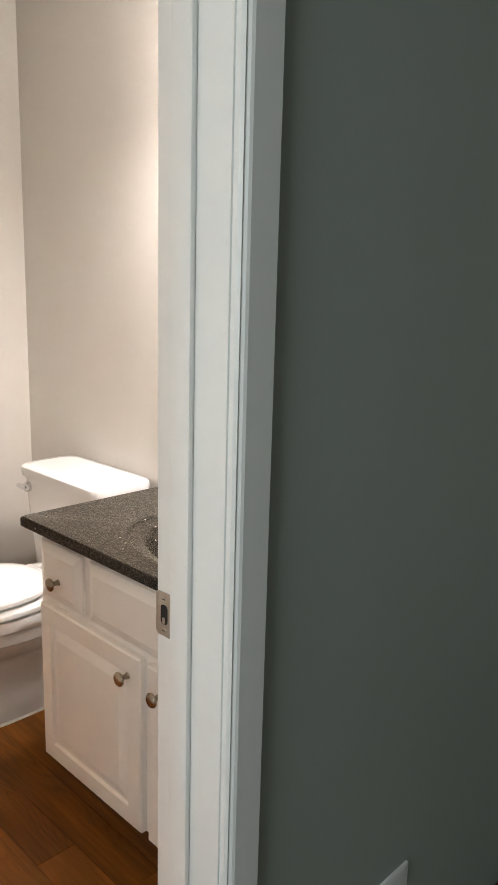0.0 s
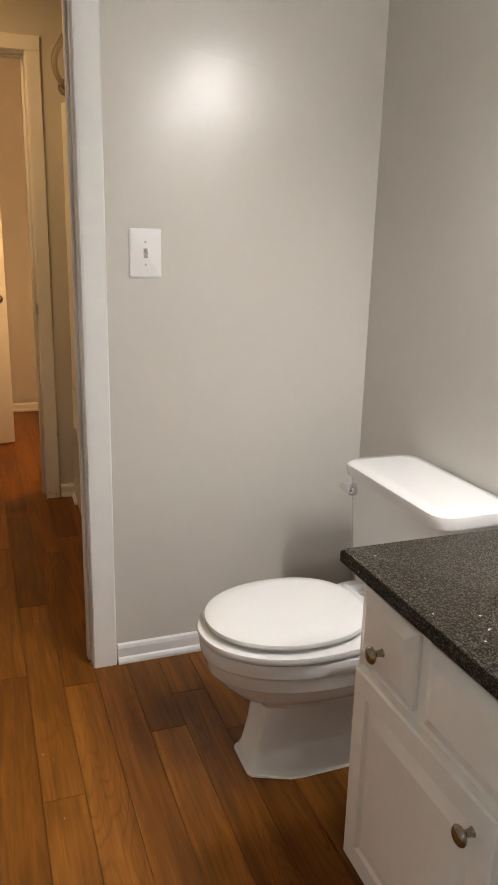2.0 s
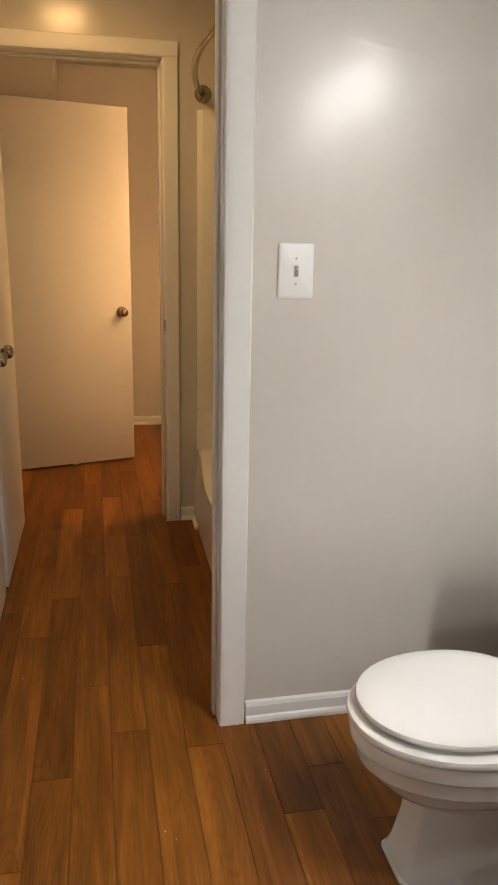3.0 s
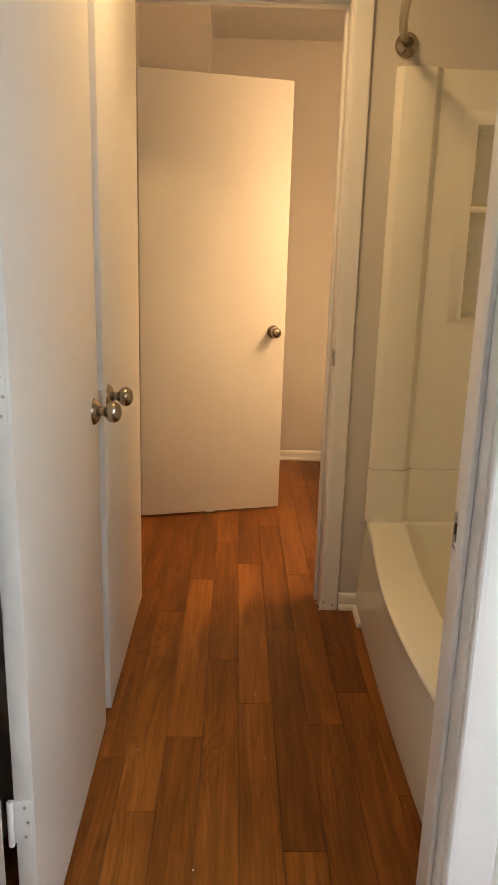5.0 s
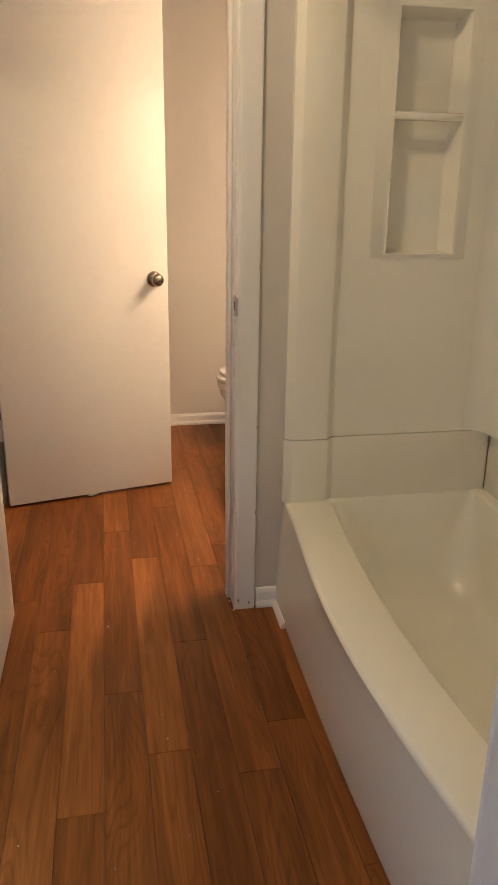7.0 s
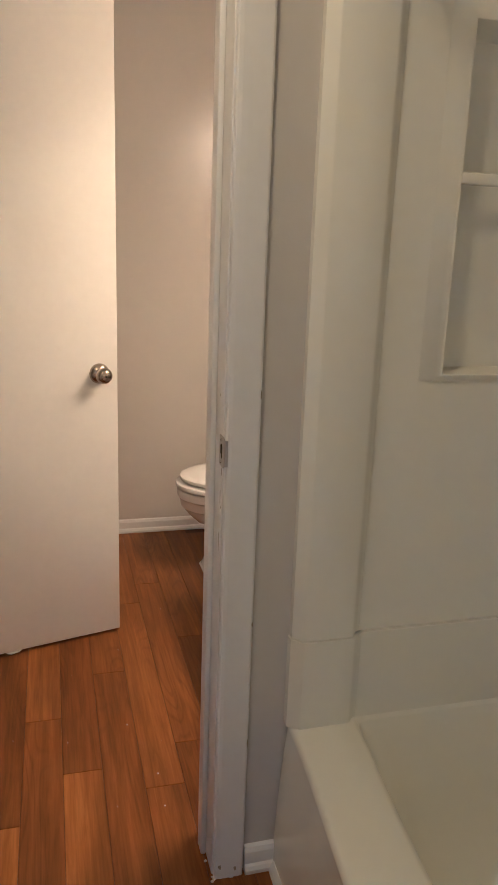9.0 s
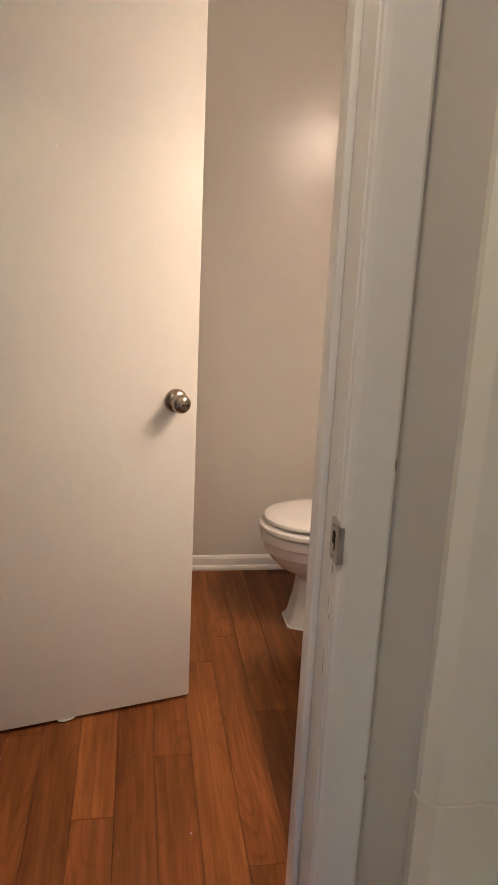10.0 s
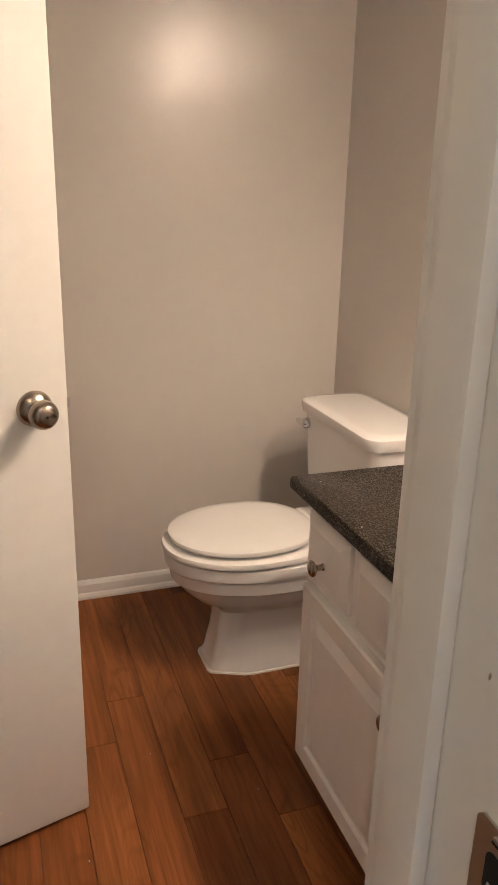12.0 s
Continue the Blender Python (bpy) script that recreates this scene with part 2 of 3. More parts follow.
def tube(points, radius, seg=12, bm=None):
    rings = []
    pts = [Vector(p) for p in points]
    for i, p in enumerate(pts):
        d = (pts[min(i + 1, len(pts) - 1)] - pts[max(i - 1, 0)]).normalized()
        up = Vector((0, 0, 1)) if abs(d.z) < 0.9 else Vector((1, 0, 0))
        s = d.cross(up).normalized()
        u = s.cross(d)
        rings.append([tuple(p + radius * (math.cos(2 * math.pi * k / seg) * s + math.sin(2 * math.pi * k / seg) * u)) for k in range(seg)])
    return loft(rings, bm=bm)


def egg(hw, front, back, z, power=2.0, n=48, cx=0.0, back_power=3.0):
    """A ring with a round front towards -y and a squarer back."""
    mid = front + (back - front) * 0.52
    ring = []
    for i in range(n):
        a = 2 * math.pi * i / n
        c, s = math.cos(a), math.sin(a)
        p = power if s < 0 else back_power
        x = hw * math.copysign(abs(c) ** (2 / p), c)
        y = (mid - front if s < 0 else back - mid) * math.copysign(abs(s) ** (2 / p), s)
        ring.append((cx + x, mid + y, z))
    return ring


def rrect(x0, x1, y0, y1, z, r, n=6):
    ring = []
    for cx, cy, a0 in ((x1 - r, y1 - r, 0), (x0 + r, y1 - r, 90), (x0 + r, y0 + r, 180), (x1 - r, y0 + r, 270)):
        for i in range(n + 1):
            a = radians(a0 + 90 * i / n)
            ring.append((cx + r * math.cos(a), cy + r * math.sin(a), z))
    return ring


def strip(profile, start, end, out, up=(0, 0, 1)):
    """Extrudes a moulding's profile of (out, up) pairs from start to end."""
    o, u = Vector(out), Vector(up)
    rings = [[tuple(Vector(p) + o * a + u * b) for a, b in profile] for p in (start, end)]
    return loft(rings)


def setting(name, bm, mat, label, category="", smooth=False):
    return tagged(link(name, bm, mat, smooth), label, category or name.split("_")[0], kind="structure")


# ---- plan ----
CEIL = 2.44
XB, XA = -0.52, -0.64          # bedroom and bath faces of the entry wall
X1, X1B = -2.50, -2.61         # first partition
X2, X2B = -4.12, -4.235        # second partition
XF = -6.14                     # far wall
YN = 1.45                      # wall behind the vanities
D_LO, D_HI, D_TOP = -0.155, 0.558, 2.062   # clear opening of the partition doorways
D1_LO, F_HI = -0.141, 0.565               # where the first and the far doorway differ
E_LO, E_HI = -0.165, 0.602                 # clear opening of the entry

XM = (XA + XB) / 2
# The bedroom half of this wall has its dim light put into the colour.
for wall, xa, xb, mat, label in (("wall_1", XM, XA, M_WALL, "greige painted wall around the entry doorway"), ("wall_12", XB, XM, M_WALL_DIM, "greige bedroom wall beside the entry, dim light in its colour")):
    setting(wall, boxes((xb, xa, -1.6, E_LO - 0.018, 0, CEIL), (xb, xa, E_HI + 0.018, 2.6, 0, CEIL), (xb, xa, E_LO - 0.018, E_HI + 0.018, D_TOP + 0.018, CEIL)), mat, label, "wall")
setting("wall_2", boxes((X1B, X1, -0.40, D1_LO - 0.018, 0, CEIL), (X1B, X1, D_HI + 0.018, YN, 0, CEIL), (X1B, X1, D1_LO - 0.018, D_HI + 0.018, D_TOP + 0.018, CEIL)),
        M_WALL, "glossy greige partition beside the toilet with a doorway", "wall")
setting("wall_3", boxes((X2B, X2, -0.27, D_LO - 0.018, 0, CEIL), (X2B, X2 - 0.06, F_HI + 0.018, YN, 0, CEIL), (X2 - 0.06, X2, F_HI + 0.018, 0.968, 0, CEIL), (X2 - 0.06, X2, 1.207, YN, 0, CEIL), (X2 - 0.06, X2, 0.968, 1.207, 0, 1.073),
        (X2 - 0.06, X2, 0.968, 1.207, 1.727, CEIL), (X2B, X2, D_LO - 0.018, F_HI + 0.018, D_TOP + 0.018, CEIL)),
        M_WALL, "greige partition at the foot of the tub with a doorway", "wall")
setting("wall_4", boxes((XF - 0.1, XA, YN, YN + 0.1, 0, CEIL)), M_WALL, "long greige wall behind vanities and tub", "wall")
setting("wall_5", boxes((XF - 0.1, XF, -0.36, YN, 0, CEIL)), M_WALL, "greige end wall with a soft sheen beside the toilet", "wall")
setting("wall_6", boxes((XF, -5.34, -0.36, 0.067, 0, CEIL)), M_WALL, "greige boxed-out wall behind the open door", "wall")
setting("wall_7", boxes((-5.34, -5.03, -0.36, -0.245, 0, CEIL), (-4.29, X2B, -0.36, -0.245, 0, CEIL), (-5.03, -4.29, -0.36, -0.245, D_TOP, CEIL)),
        M_WALL, "greige side wall with the hallway doorway", "wall")
setting("wall_8", boxes((X2B, X1B, -0.37, -0.27, 0, CEIL)), M_WALL, "greige wall behind the two open doors", "wall")
setting("wall_9", boxes((X1, XA, -0.40, -0.30, 0, CEIL)), M_WALL, "greige wall facing the vanity", "wall")
setting("wall_10", boxes((-5.1, -4.2, -1.36, -1.26, 0, CEIL), (-5.2, -5.1, -1.36, -0.36, 0, CEIL), (-4.2, -4.1, -1.36, -0.37, 0, CEIL)), M_WALL, "plain unlit hallway wall", "wall")
setting("wall_11", boxes((3.4, 3.5, -1.6, 2.6, 0, CEIL), (XB, 3.5, 2.6, 2.7, 0, CEIL), (XB, -0.45, -1.7, -1.6, 0, CEIL), (0.69, 3.5, -1.7, -1.6, 0, CEIL), (-0.45, 0.69, -1.7, -1.6, 0, 0.88), (-0.45, 0.69, -1.7, -1.6, 2.12, CEIL)),
        M_WALL, "plain bedroom walls with a window opening", "wall")
setting("ceiling", boxes((XF - 0.1, 3.5, -1.7, 2.7, CEIL, CEIL + 0.06)), M_CEIL, "popcorn textured off-white ceiling")
FLOOR = setting("floor", boxes((XF - 0.1, XB + 0.02, -1.4, YN + 0.1, -0.06, -0.003)), M_SEAM, "cherry-brown plank-look vinyl floor")
setting("bedroom_floor", boxes((XB + 0.02, 3.5, -1.7, 2.7, -0.06, 0.004)), M_CARPET, "plain bedroom carpet", "floor")


# ---- door linings and trim ----
CASING = [(0, 0), (0.012, 0), (0.0150, 0.003), (0.0165, 0.010), (0.0170, 0.020), (0.0170, 0.066), (0.0145, 0.070), (0, 0.070)]
SLIM = [(a, b if b < 0.03 else b - 0.007) for a, b in CASING]
NARROW = [(0, 0), (0.009, 0), (0.013, 0.003), (0.0115, 0.006), (0.0150, 0.009), (0.0165, 0.013), (0.0165, 0.056), (0.013, 0.060), (0, 0.062)]
BASE = [(0, 0), (0.020, 0), (0.020, 0.009), (0.0165, 0.017), (0.0125, 0.022), (0.0120, 0.050), (0.0075, 0.060), (0, 0.064)]


def doorway(name, xa, xb, lo, hi, top, label, stop_at, side_a=True, side_b=True, prof_a=CASING, prof_b=CASING, thick=0.009):
    """A lined opening through a wall between x = xa and x = xb (xa > xb): jambs, head, stops and casings."""
    root = tagged(new(name), label, "door frame", kind="structure")
    e = 0.0015
    for y0, y1 in ((lo - 0.018, lo), (hi, hi + 0.018)):
        part("jamb", boxes((xb - e, xa + e, y0, y1, 0, top), bevel=0.0015), M_TRIM, root)
    part("head_jamb", boxes((xb - e, xa + e, lo - 0.018, hi + 0.018, top, top + 0.018), bevel=0.0015), M_TRIM, root)
    s0, s1 = stop_at
    part("door_stop", boxes((s0, s1, lo, lo + thick, 0, top - 0.009), bevel=0.003), M_TRIM, root)
    part("door_stop", boxes((s0, s1, hi - thick, hi, 0, top - 0.009), bevel=0.003), M_TRIM, root)
    part("door_stop", boxes((s0, s1, lo, hi, top - 0.009, top), bevel=0.003), M_TRIM, root)
    for on, x, d, prof in ((side_a, xa, 1, prof_a), (side_b, xb, -1, prof_b)):
        if not on:
            continue
        w = prof[-1][1]
        part("casing", strip(prof, (x, hi + 0.003, 0), (x, hi + 0.003, top + 0.005), (d, 0, 0), (0, 1, 0)), M_TRIM, root, smooth=False)
        part("casing", strip(prof, (x, lo - 0.003, 0), (x, lo - 0.003, top + 0.005), (d, 0, 0), (0, -1, 0)), M_TRIM, root, smooth=False)
        part("head_casing", strip(prof, (x, lo - 0.003 - w, top + 0.005), (x, hi + 0.003 + w, top + 0.005), (d, 0, 0), (0, 0, 1)), M_TRIM, root, smooth=False)
    return root


def strike(where, parent, lip, w=0.014, h=0.029):
    """A strike plate on a jamb that faces -y: bent lip over the jamb's edge towards lip * x, hole, two screws."""
    x, y, z = where
    bm = bmesh.new()
    rings = []
    for u, out in ((-w, 0.0016), (w * 0.55, 0.0016), (w * 0.8, 0.0012), (w * 0.95, -0.0006), (w * 1.0, -0.004)):
        k = h if u < w * 0.7 else h * 0.86
        r = 0.004 if u == -w else 0.0
        rings.append([(x + lip * u, y - out, z - k + r), (x + lip * u, y - out, z + k - r), (x + lip * u, y - out + 0.0015, z + k - r), (x + lip * u, y - out + 0.0015, z - k + r)])
        if u == -w:
            u2 = u + 0.004
            rings.append([(x + lip * u2, y - out, z - k), (x + lip * u2, y - out, z + k), (x + lip * u2, y - out + 0.0015, z + k), (x + lip * u2, y - out + 0.0015, z - k)])
    loft(rings, bm=bm)
    plate = part("strike_plate", bm, M_STEEL, parent, "worn steel strike plate")
    hole = [(x + p[0] - 0.003 * lip, p[1]) for p in rrect(-0.0065, 0.0065, -0.0135, 0.0135, 0, 0.005)]
    part("latch_hole", loft([[(px, y - 0.0021, z + pz) for px, pz in hole], [(px, y - 0.0014, z + pz) for px, pz in hole]]), M_DARK, plate)
    part("bent_tongue", boxes((x - 0.003 * lip - 0.0025, x - 0.003 * lip + 0.0025, y - 0.0032, y - 0.0018, z - 0.0125, z - 0.004), bevel=0.0006), M_STEEL, plate)
    for dz in (-0.0215, 0.0215):
        part("screw", lathe([(0.0, -0.0030), (0.0034, -0.0028), (0.0040, -0.0014)], "Y", 12, (x - 0.003 * lip, y, z + dz)), M_STEEL, plate)
        part("screw_slot", boxes((x - 0.003 * lip - 0.0026, x - 0.003 * lip + 0.0026, y - 0.0034, y - 0.0027, z + dz - 0.0005, z + dz + 0.0005)), M_DARK, plate)


frame_0 = doorway("door_frame_1", XB, XA, E_LO, E_HI, D_TOP, "white painted frame of the bedroom entry", (-0.607, -0.572), prof_a=NARROW, prof_b=NARROW, side_b=False)
frame_1 = doorway("door_frame_2", X1, X1B, D1_LO, D_HI, D_TOP, "white painted frame between vanity and tub", (-2.570, -2.535))
frame_2 = doorway("door_frame_3", X2, X2B, D_LO, F_HI, D_TOP, "worn white painted frame past the tub", (-4.214, -4.176), prof_a=SLIM, thick=0.012)
strike((-0.6285, E_HI, 0.895), frame_0, -1, 0.0175, 0.030)
strike((-2.597, D_HI, 0.915), frame_1, -1)
strike((-4.121, F_HI, 0.951), frame_2, 1, 0.020, 0.029)


def chip(parent, x, y, z, across, tall, axis, mat, name="paint_chip"):
    """A flat, ragged flake mark on a face that looks along -y or +x."""
    pts = []
    for i in range(10):
        a = 2 * math.pi * i / 10
        k = chips.uniform(0.55, 1.1)
        pts.append((across * k * math.cos(a), tall * k * math.sin(a)))
    e = 0.0006
    if axis == "Y":
        rings = [[(x + u * q, y - d, z + v * q) for u, v in pts] for d, q in ((-e, 1.0), (e * 0.6, 1.0), (e, 0.7))]
    else:
        rings = [[(x + d, y + u * q, z + v * q) for u, v in pts] for d, q in ((-e, 1.0), (e * 0.6, 1.0), (e, 0.7))]
    part(name, loft(rings), mat, parent, smooth=False)


chips = random.Random(23)
for x, z, across, tall in ((-4.126, 0.908, 0.0022, 0.010), (-4.131, 0.862, 0.0008, 0.020), (-4.126, 0.840, 0.0016, 0.003), (-4.134, 0.765, 0.0008, 0.026), (-4.148, 1.052, 0.0010, 0.003)):
    chip(frame_2, x, F_HI, z, across, tall, "Y", M_CHIP)
for y, z, across, tall in ((0.630, 1.06, 0.0016, 0.009), (0.630, 0.60, 0.0014, 0.007), (0.630, 0.33, 0.0014, 0.010), (0.580, 0.03, 0.0040, 0.008), (0.613, 0.022, 0.0035, 0.006)):
    chip(frame_2, X2 + 0.017, y, z, across, tall, "X", M_CHIP)
for x, z, across, tall in ((-0.600, 0.842, 0.006, 0.0018), (-2.592, 0.85, 0.0014, 0.016), (-2.560, 0.30, 0.0020, 0.008)):
    chip(frame_0 if x > -1 else frame_1, x, E_HI if x > -1 else D_HI, z, across, tall, "Y", M_TRIM if x > -1 else M_CHIP, "paint_drip" if x > -1 else "paint_chip")


def baseboard(name, a, b, out, label):
    return setting(name, strip(BASE, a, b, out), M_TRIM, label, "baseboard")


baseboard("baseboard_1", (X1, D_HI + 0.078, 0), (X1, YN, 0), (1, 0, 0), "white baseboard under the light switch")
baseboard("baseboard_2", (XF, 0.067, 0), (XF, YN, 0), (1, 0, 0), "white baseboard along the end wall")
baseboard("baseboard_3", (X2, D_HI + 0.078, 0), (X2, 0.703, 0), (1, 0, 0), "short white baseboard beside the tub")
baseboard("baseboard_4", (X1, -0.30, 0), (X1, D1_LO - 0.078, 0), (1, 0, 0), "white baseboard beside the doorway")
baseboard("baseboard_5", (-1.62, YN, 0), (X1 + 0.03, YN, 0), (0, -1, 0), "white baseboard behind the toilet")
baseboard("baseboard_6", (-5.25, YN, 0), (XF + 0.03, YN, 0), (0, -1, 0), "white baseboard behind the far toilet")


# ---- doors ----
def knob(parent, at, face):
    """A ball knob whose axis leaves the door along face * y."""
    ball = [(0.0, 0.066), (0.010, 0.0655), (0.017, 0.063), (0.0225, 0.058), (0.0255, 0.051), (0.026, 0.046), (0.0245, 0.039), (0.020, 0.033), (0.014, 0.029), (0.011, 0.024), (0.011, 0.012)]
    disc = [(0.012, 0.017), (0.018, 0.015), (0.026, 0.010), (0.031, 0.005), (0.0325, 0.0)]
    ob = part("door_knob", lathe([(r, h * face) for r, h in ball], "Y", 28, at), M_NICKEL, parent, "satin nickel ball knob")
    part("rose", lathe([(r, h * face) for r, h in disc], "Y", 28, at), M_NICKEL, ob)
    part("key_hole", lathe([(0.0, 0.0668 * face), (0.0025, 0.0666 * face), (0.0025, 0.064 * face)], "Y", 10, at), M_DARK, ob)
    part("screw", lathe([(0.0, 0.0150 * face), (0.003, 0.0145 * face), (0.003, 0.006 * face)], "Y", 10, (at[0] + 0.022, at[1], at[2])), M_DARK, ob)
    return ob


def door(name, where, turn, width, height, label, side):
    """A flush door: hinge edge at local x = 0, slab to +x, its open face at y = 0 looking along side * y, 35 mm thick."""
    root = thing(name, where, label, "door", "flush interior doors", turn)
    t = -0.035 * side
    part("slab", boxes((0, width, min(0, t), max(0, t), 0, height), bevel=0.0025), M_DOOR, root)
    knob(root, (width - 0.060, 0, 0.905), side)
    knob(root, (width - 0.060, t, 0.905), -side)
    y0, y1 = sorted((t * 0.86, t * 0.14))
    part("latch_plate", boxes((width - 0.001, width + 0.0012, y0, y1, 0.877, 0.933), bevel=0.0005), M_STEEL, root, "dull steel latch plate")
    part("latch_bolt", boxes((width, width + 0.009, t / 2 - 0.006, t / 2 + 0.006, 0.896, 0.914), bevel=0.002), M_STEEL, root)
    for z in (0.318, 1.072, 1.826):
        pin = [(0.0, z - 0.047), (0.0045, z - 0.046), (0.0058, z - 0.044), (0.0058, z + 0.044), (0.0045, z + 0.046), (0.0, z + 0.047)]
        h = part("hinge", lathe(pin, "Z", 12, (-0.007, t * 1.14, 0)), M_TRIM, root, "paint-covered butt hinge")
        ya, yb = sorted((t * 1.1, t * 0.18))
        part("hinge_leaf", boxes((-0.0025, 0.0005, ya, yb, z - 0.044, z + 0.044), bevel=0.0008), M_TRIM, h)
        for dz, k in ((-0.03, 0.45), (0, 0.32), (0.03, 0.45)):
            part("screw", lathe([(0.0, -0.0042), (0.0032, -0.0038), (0.0032, -0.002)], "X", 8, (0, t * k, z + dz)), M_STEEL, h)
    return root


door("door_1", (-2.668, -0.103, 0.014), 180.5, 0.715, 2.03, "white flush door folded open beside the tub", -1)
door("door_2", (-4.158, -0.107, 0.014), 0.0, 0.705, 2.03, "second white flush door folded open beside the tub", 1)
door("door_3", (-5.033, -0.217, 0.012), math.degrees(math.atan2(0.684, -0.178)), 0.708, 2.032, "white flush hallway door standing open, chipped below", -1)


hall_door = bpy.data.objects["door_3"]
bm = bmesh.new()
loft([[(0.318 + dx, 0.004 + dy, z) for dx, dy, z in ((0, 0, 0.002), (0.055, -0.002, 0.002), (0.046, -0.006, -0.004), (0.018, -0.009, -0.006), (0.004, -0.005, -0.003))], [(0.318 + dx, 0.007 + dy, z + 0.001) for dx, dy, z in ((0, 0, 0.003), (0.055, -0.002, 0.003), (0.046, -0.006, -0.002), (0.018, -0.009, -0.004), (0.004, -0.005, -0.001))]], bm=bm)
part("torn_veneer", bm, M_CAULK, hall_door, "torn pale veneer splinter", smooth=False)
for x, z, r in ((0.345, 1.515, 0.0045), (0.52, 0.99, 0.0028), (0.20, 0.62, 0.003)):
    part("paint_drip", lathe([(0.0, -0.0018), (r * 0.7, -0.0014), (r, 0.0)], "Y", 10, (x, 0, z)), M_DOOR, hall_door)


# ---- toilets ----
def facet(hw, front, back, z, cut, n=56):
    """A ring of the pedestal: flat front with two chamfers, square back."""
    mid = front + (back - front) * 0.52
    ring = []
    for i in range(n):
        a = 2 * math.pi * i / n
        c, s = math.cos(a), math.sin(a)
        k = max(abs(c), abs(s), (abs(c) + abs(s)) / (2 - (cut if s < 0 else 0.12)))
        ring.append((hw * c / k, mid + (mid - front if s < 0 else back - mid) * s / k, z))
    return ring


def toilet(where):
    root = thing("toilet", where, "white two-piece porcelain toilet with closed lid", "toilet", "toilets")
    body = [(0.0, 0.102, -0.592, -0.12, 6), (0.012, 0.101, -0.590, -0.12, 6), (0.026, 0.096, -0.582, -0.125, 5.5), (0.10, 0.086, -0.566, -0.13, 5), (0.18, 0.083, -0.556, -0.13, 4.5),
            (0.203, 0.096, -0.580, -0.13, 3), (0.225, 0.128, -0.628, -0.14, 2.5), (0.255, 0.152, -0.660, -0.15, 2.2), (0.275, 0.163, -0.676, -0.15, 2.1), (0.281, 0.165, -0.679, -0.15, 2.1),
            (0.286, 0.172, -0.687, -0.15, 2.1), (0.318, 0.176, -0.694, -0.15, 2.1), (0.324, 0.177, -0.696, -0.15, 2.1), (0.329, 0.182, -0.702, -0.15, 2.1),
            (0.352, 0.185, -0.705, -0.15, 2.1), (0.362, 0.183, -0.702, -0.15, 2.1), (0.366, 0.174, -0.690, -0.16, 2.1)]
    part("bowl", loft([facet(hw, f, b, z, 0.42) if z < 0.19 else egg(hw, f, b, z, p, 56, 0, max(p, 3.2)) for z, hw, f, b, p in body]), M_PORC, root)
    part("bowl_shelf", loft([rrect(-0.16, 0.16, -0.26, -0.06, 0.25, 0.04), rrect(-0.185, 0.185, -0.27, -0.03, 0.33, 0.03), rrect(-0.185, 0.185, -0.27, -0.03, 0.362, 0.03), rrect(-0.178, 0.178, -0.263, -0.037, 0.368, 0.03)]), M_PORC, root)
    seat = [(0.370, 0.178, -0.700, -0.245), (0.372, 0.185, -0.709, -0.24), (0.380, 0.187, -0.711, -0.24), (0.387, 0.185, -0.709, -0.24), (0.390, 0.178, -0.702, -0.245)]
    part("seat", loft([egg(hw, f, b, z, 2.05, 64, 0, 2.8) for z, hw, f, b in seat]), M_SEAT, root)
    lid = [(0.388, 0.125, -0.645, -0.29), (0.3990, 0.130, -0.650, -0.288), (0.4000, 0.166, -0.689, -0.284), (0.4020, 0.169, -0.692, -0.284), (0.408, 0.171, -0.694, -0.284), (0.414, 0.169, -0.692, -0.286), (0.419, 0.159, -0.680, -0.294), (0.4225, 0.13, -0.63, -0.32), (0.424, 0.06, -0.52, -0.38)]
    part("lid", loft([egg(hw, f, b, z, 2.05, 64, 0, 2.3) for z, hw, f, b in lid]), M_SEAT, root)
    for x in (-0.075, 0.075):
        part("hinge_cap", boxes((x - 0.022, x + 0.022, -0.280, -0.212, 0.368, 0.404), bevel=0.009), M_SEAT, root)
        part("bolt_cap", lathe([(0.012, 0.0), (0.012, 0.012), (0.009, 0.019), (0.0, 0.022)], "Z", 16, (x * 1.55, -0.30, 0.0)), M_PORC, root)
    tank = [(0.368, 0.190, -0.195, -0.03), (0.372, 0.198, -0.203, -0.024), (0.50, 0.212, -0.212, -0.020), (0.676, 0.224, -0.218, -0.016)]
    part("tank", loft([rrect(-hw, hw, f, b, z, 0.035) for z, hw, f, b in tank]), M_PORC, root)
    top = [(0.674, 0.224, -0.220, -0.016), (0.678, 0.233, -0.230, -0.012), (0.699, 0.237, -0.235, -0.010), (0.709, 0.235, -0.233, -0.012), (0.715, 0.228, -0.225, -0.018), (0.717, 0.205, -0.20, -0.04)]
    part("tank_lid", loft([rrect(-hw, hw, f, b, z, 0.046, 4) for z, hw, f, b in top]), M_PORC, root)
    lever = part("flush_lever", lathe([(0.0, -0.026), (0.012, -0.0255), (0.016, -0.020), (0.0175, -0.006), (0.0175, 0.0)], "Y", 20, (-0.180, -0.212, 0.642)), M_CHROME, root, "chrome flush lever")
    part("lever_arm", loft([[(-0.180 + dx, -0.234 + dy, 0.642 + dz * k) for dy, dz in ((0, 0.010), (-0.007, 0.008), (-0.008, -0.008), (0, -0.010))] for dx, k in ((0.010, 1.1), (-0.02, 0.95), (-0.036, 0.85), (-0.044, 0.5))]), M_CHROME, lever)
    part("hinge_bar", boxes((-0.10, 0.10, -0.286, -0.262, 0.386, 0.406), bevel=0.006), M_SEAT, root)
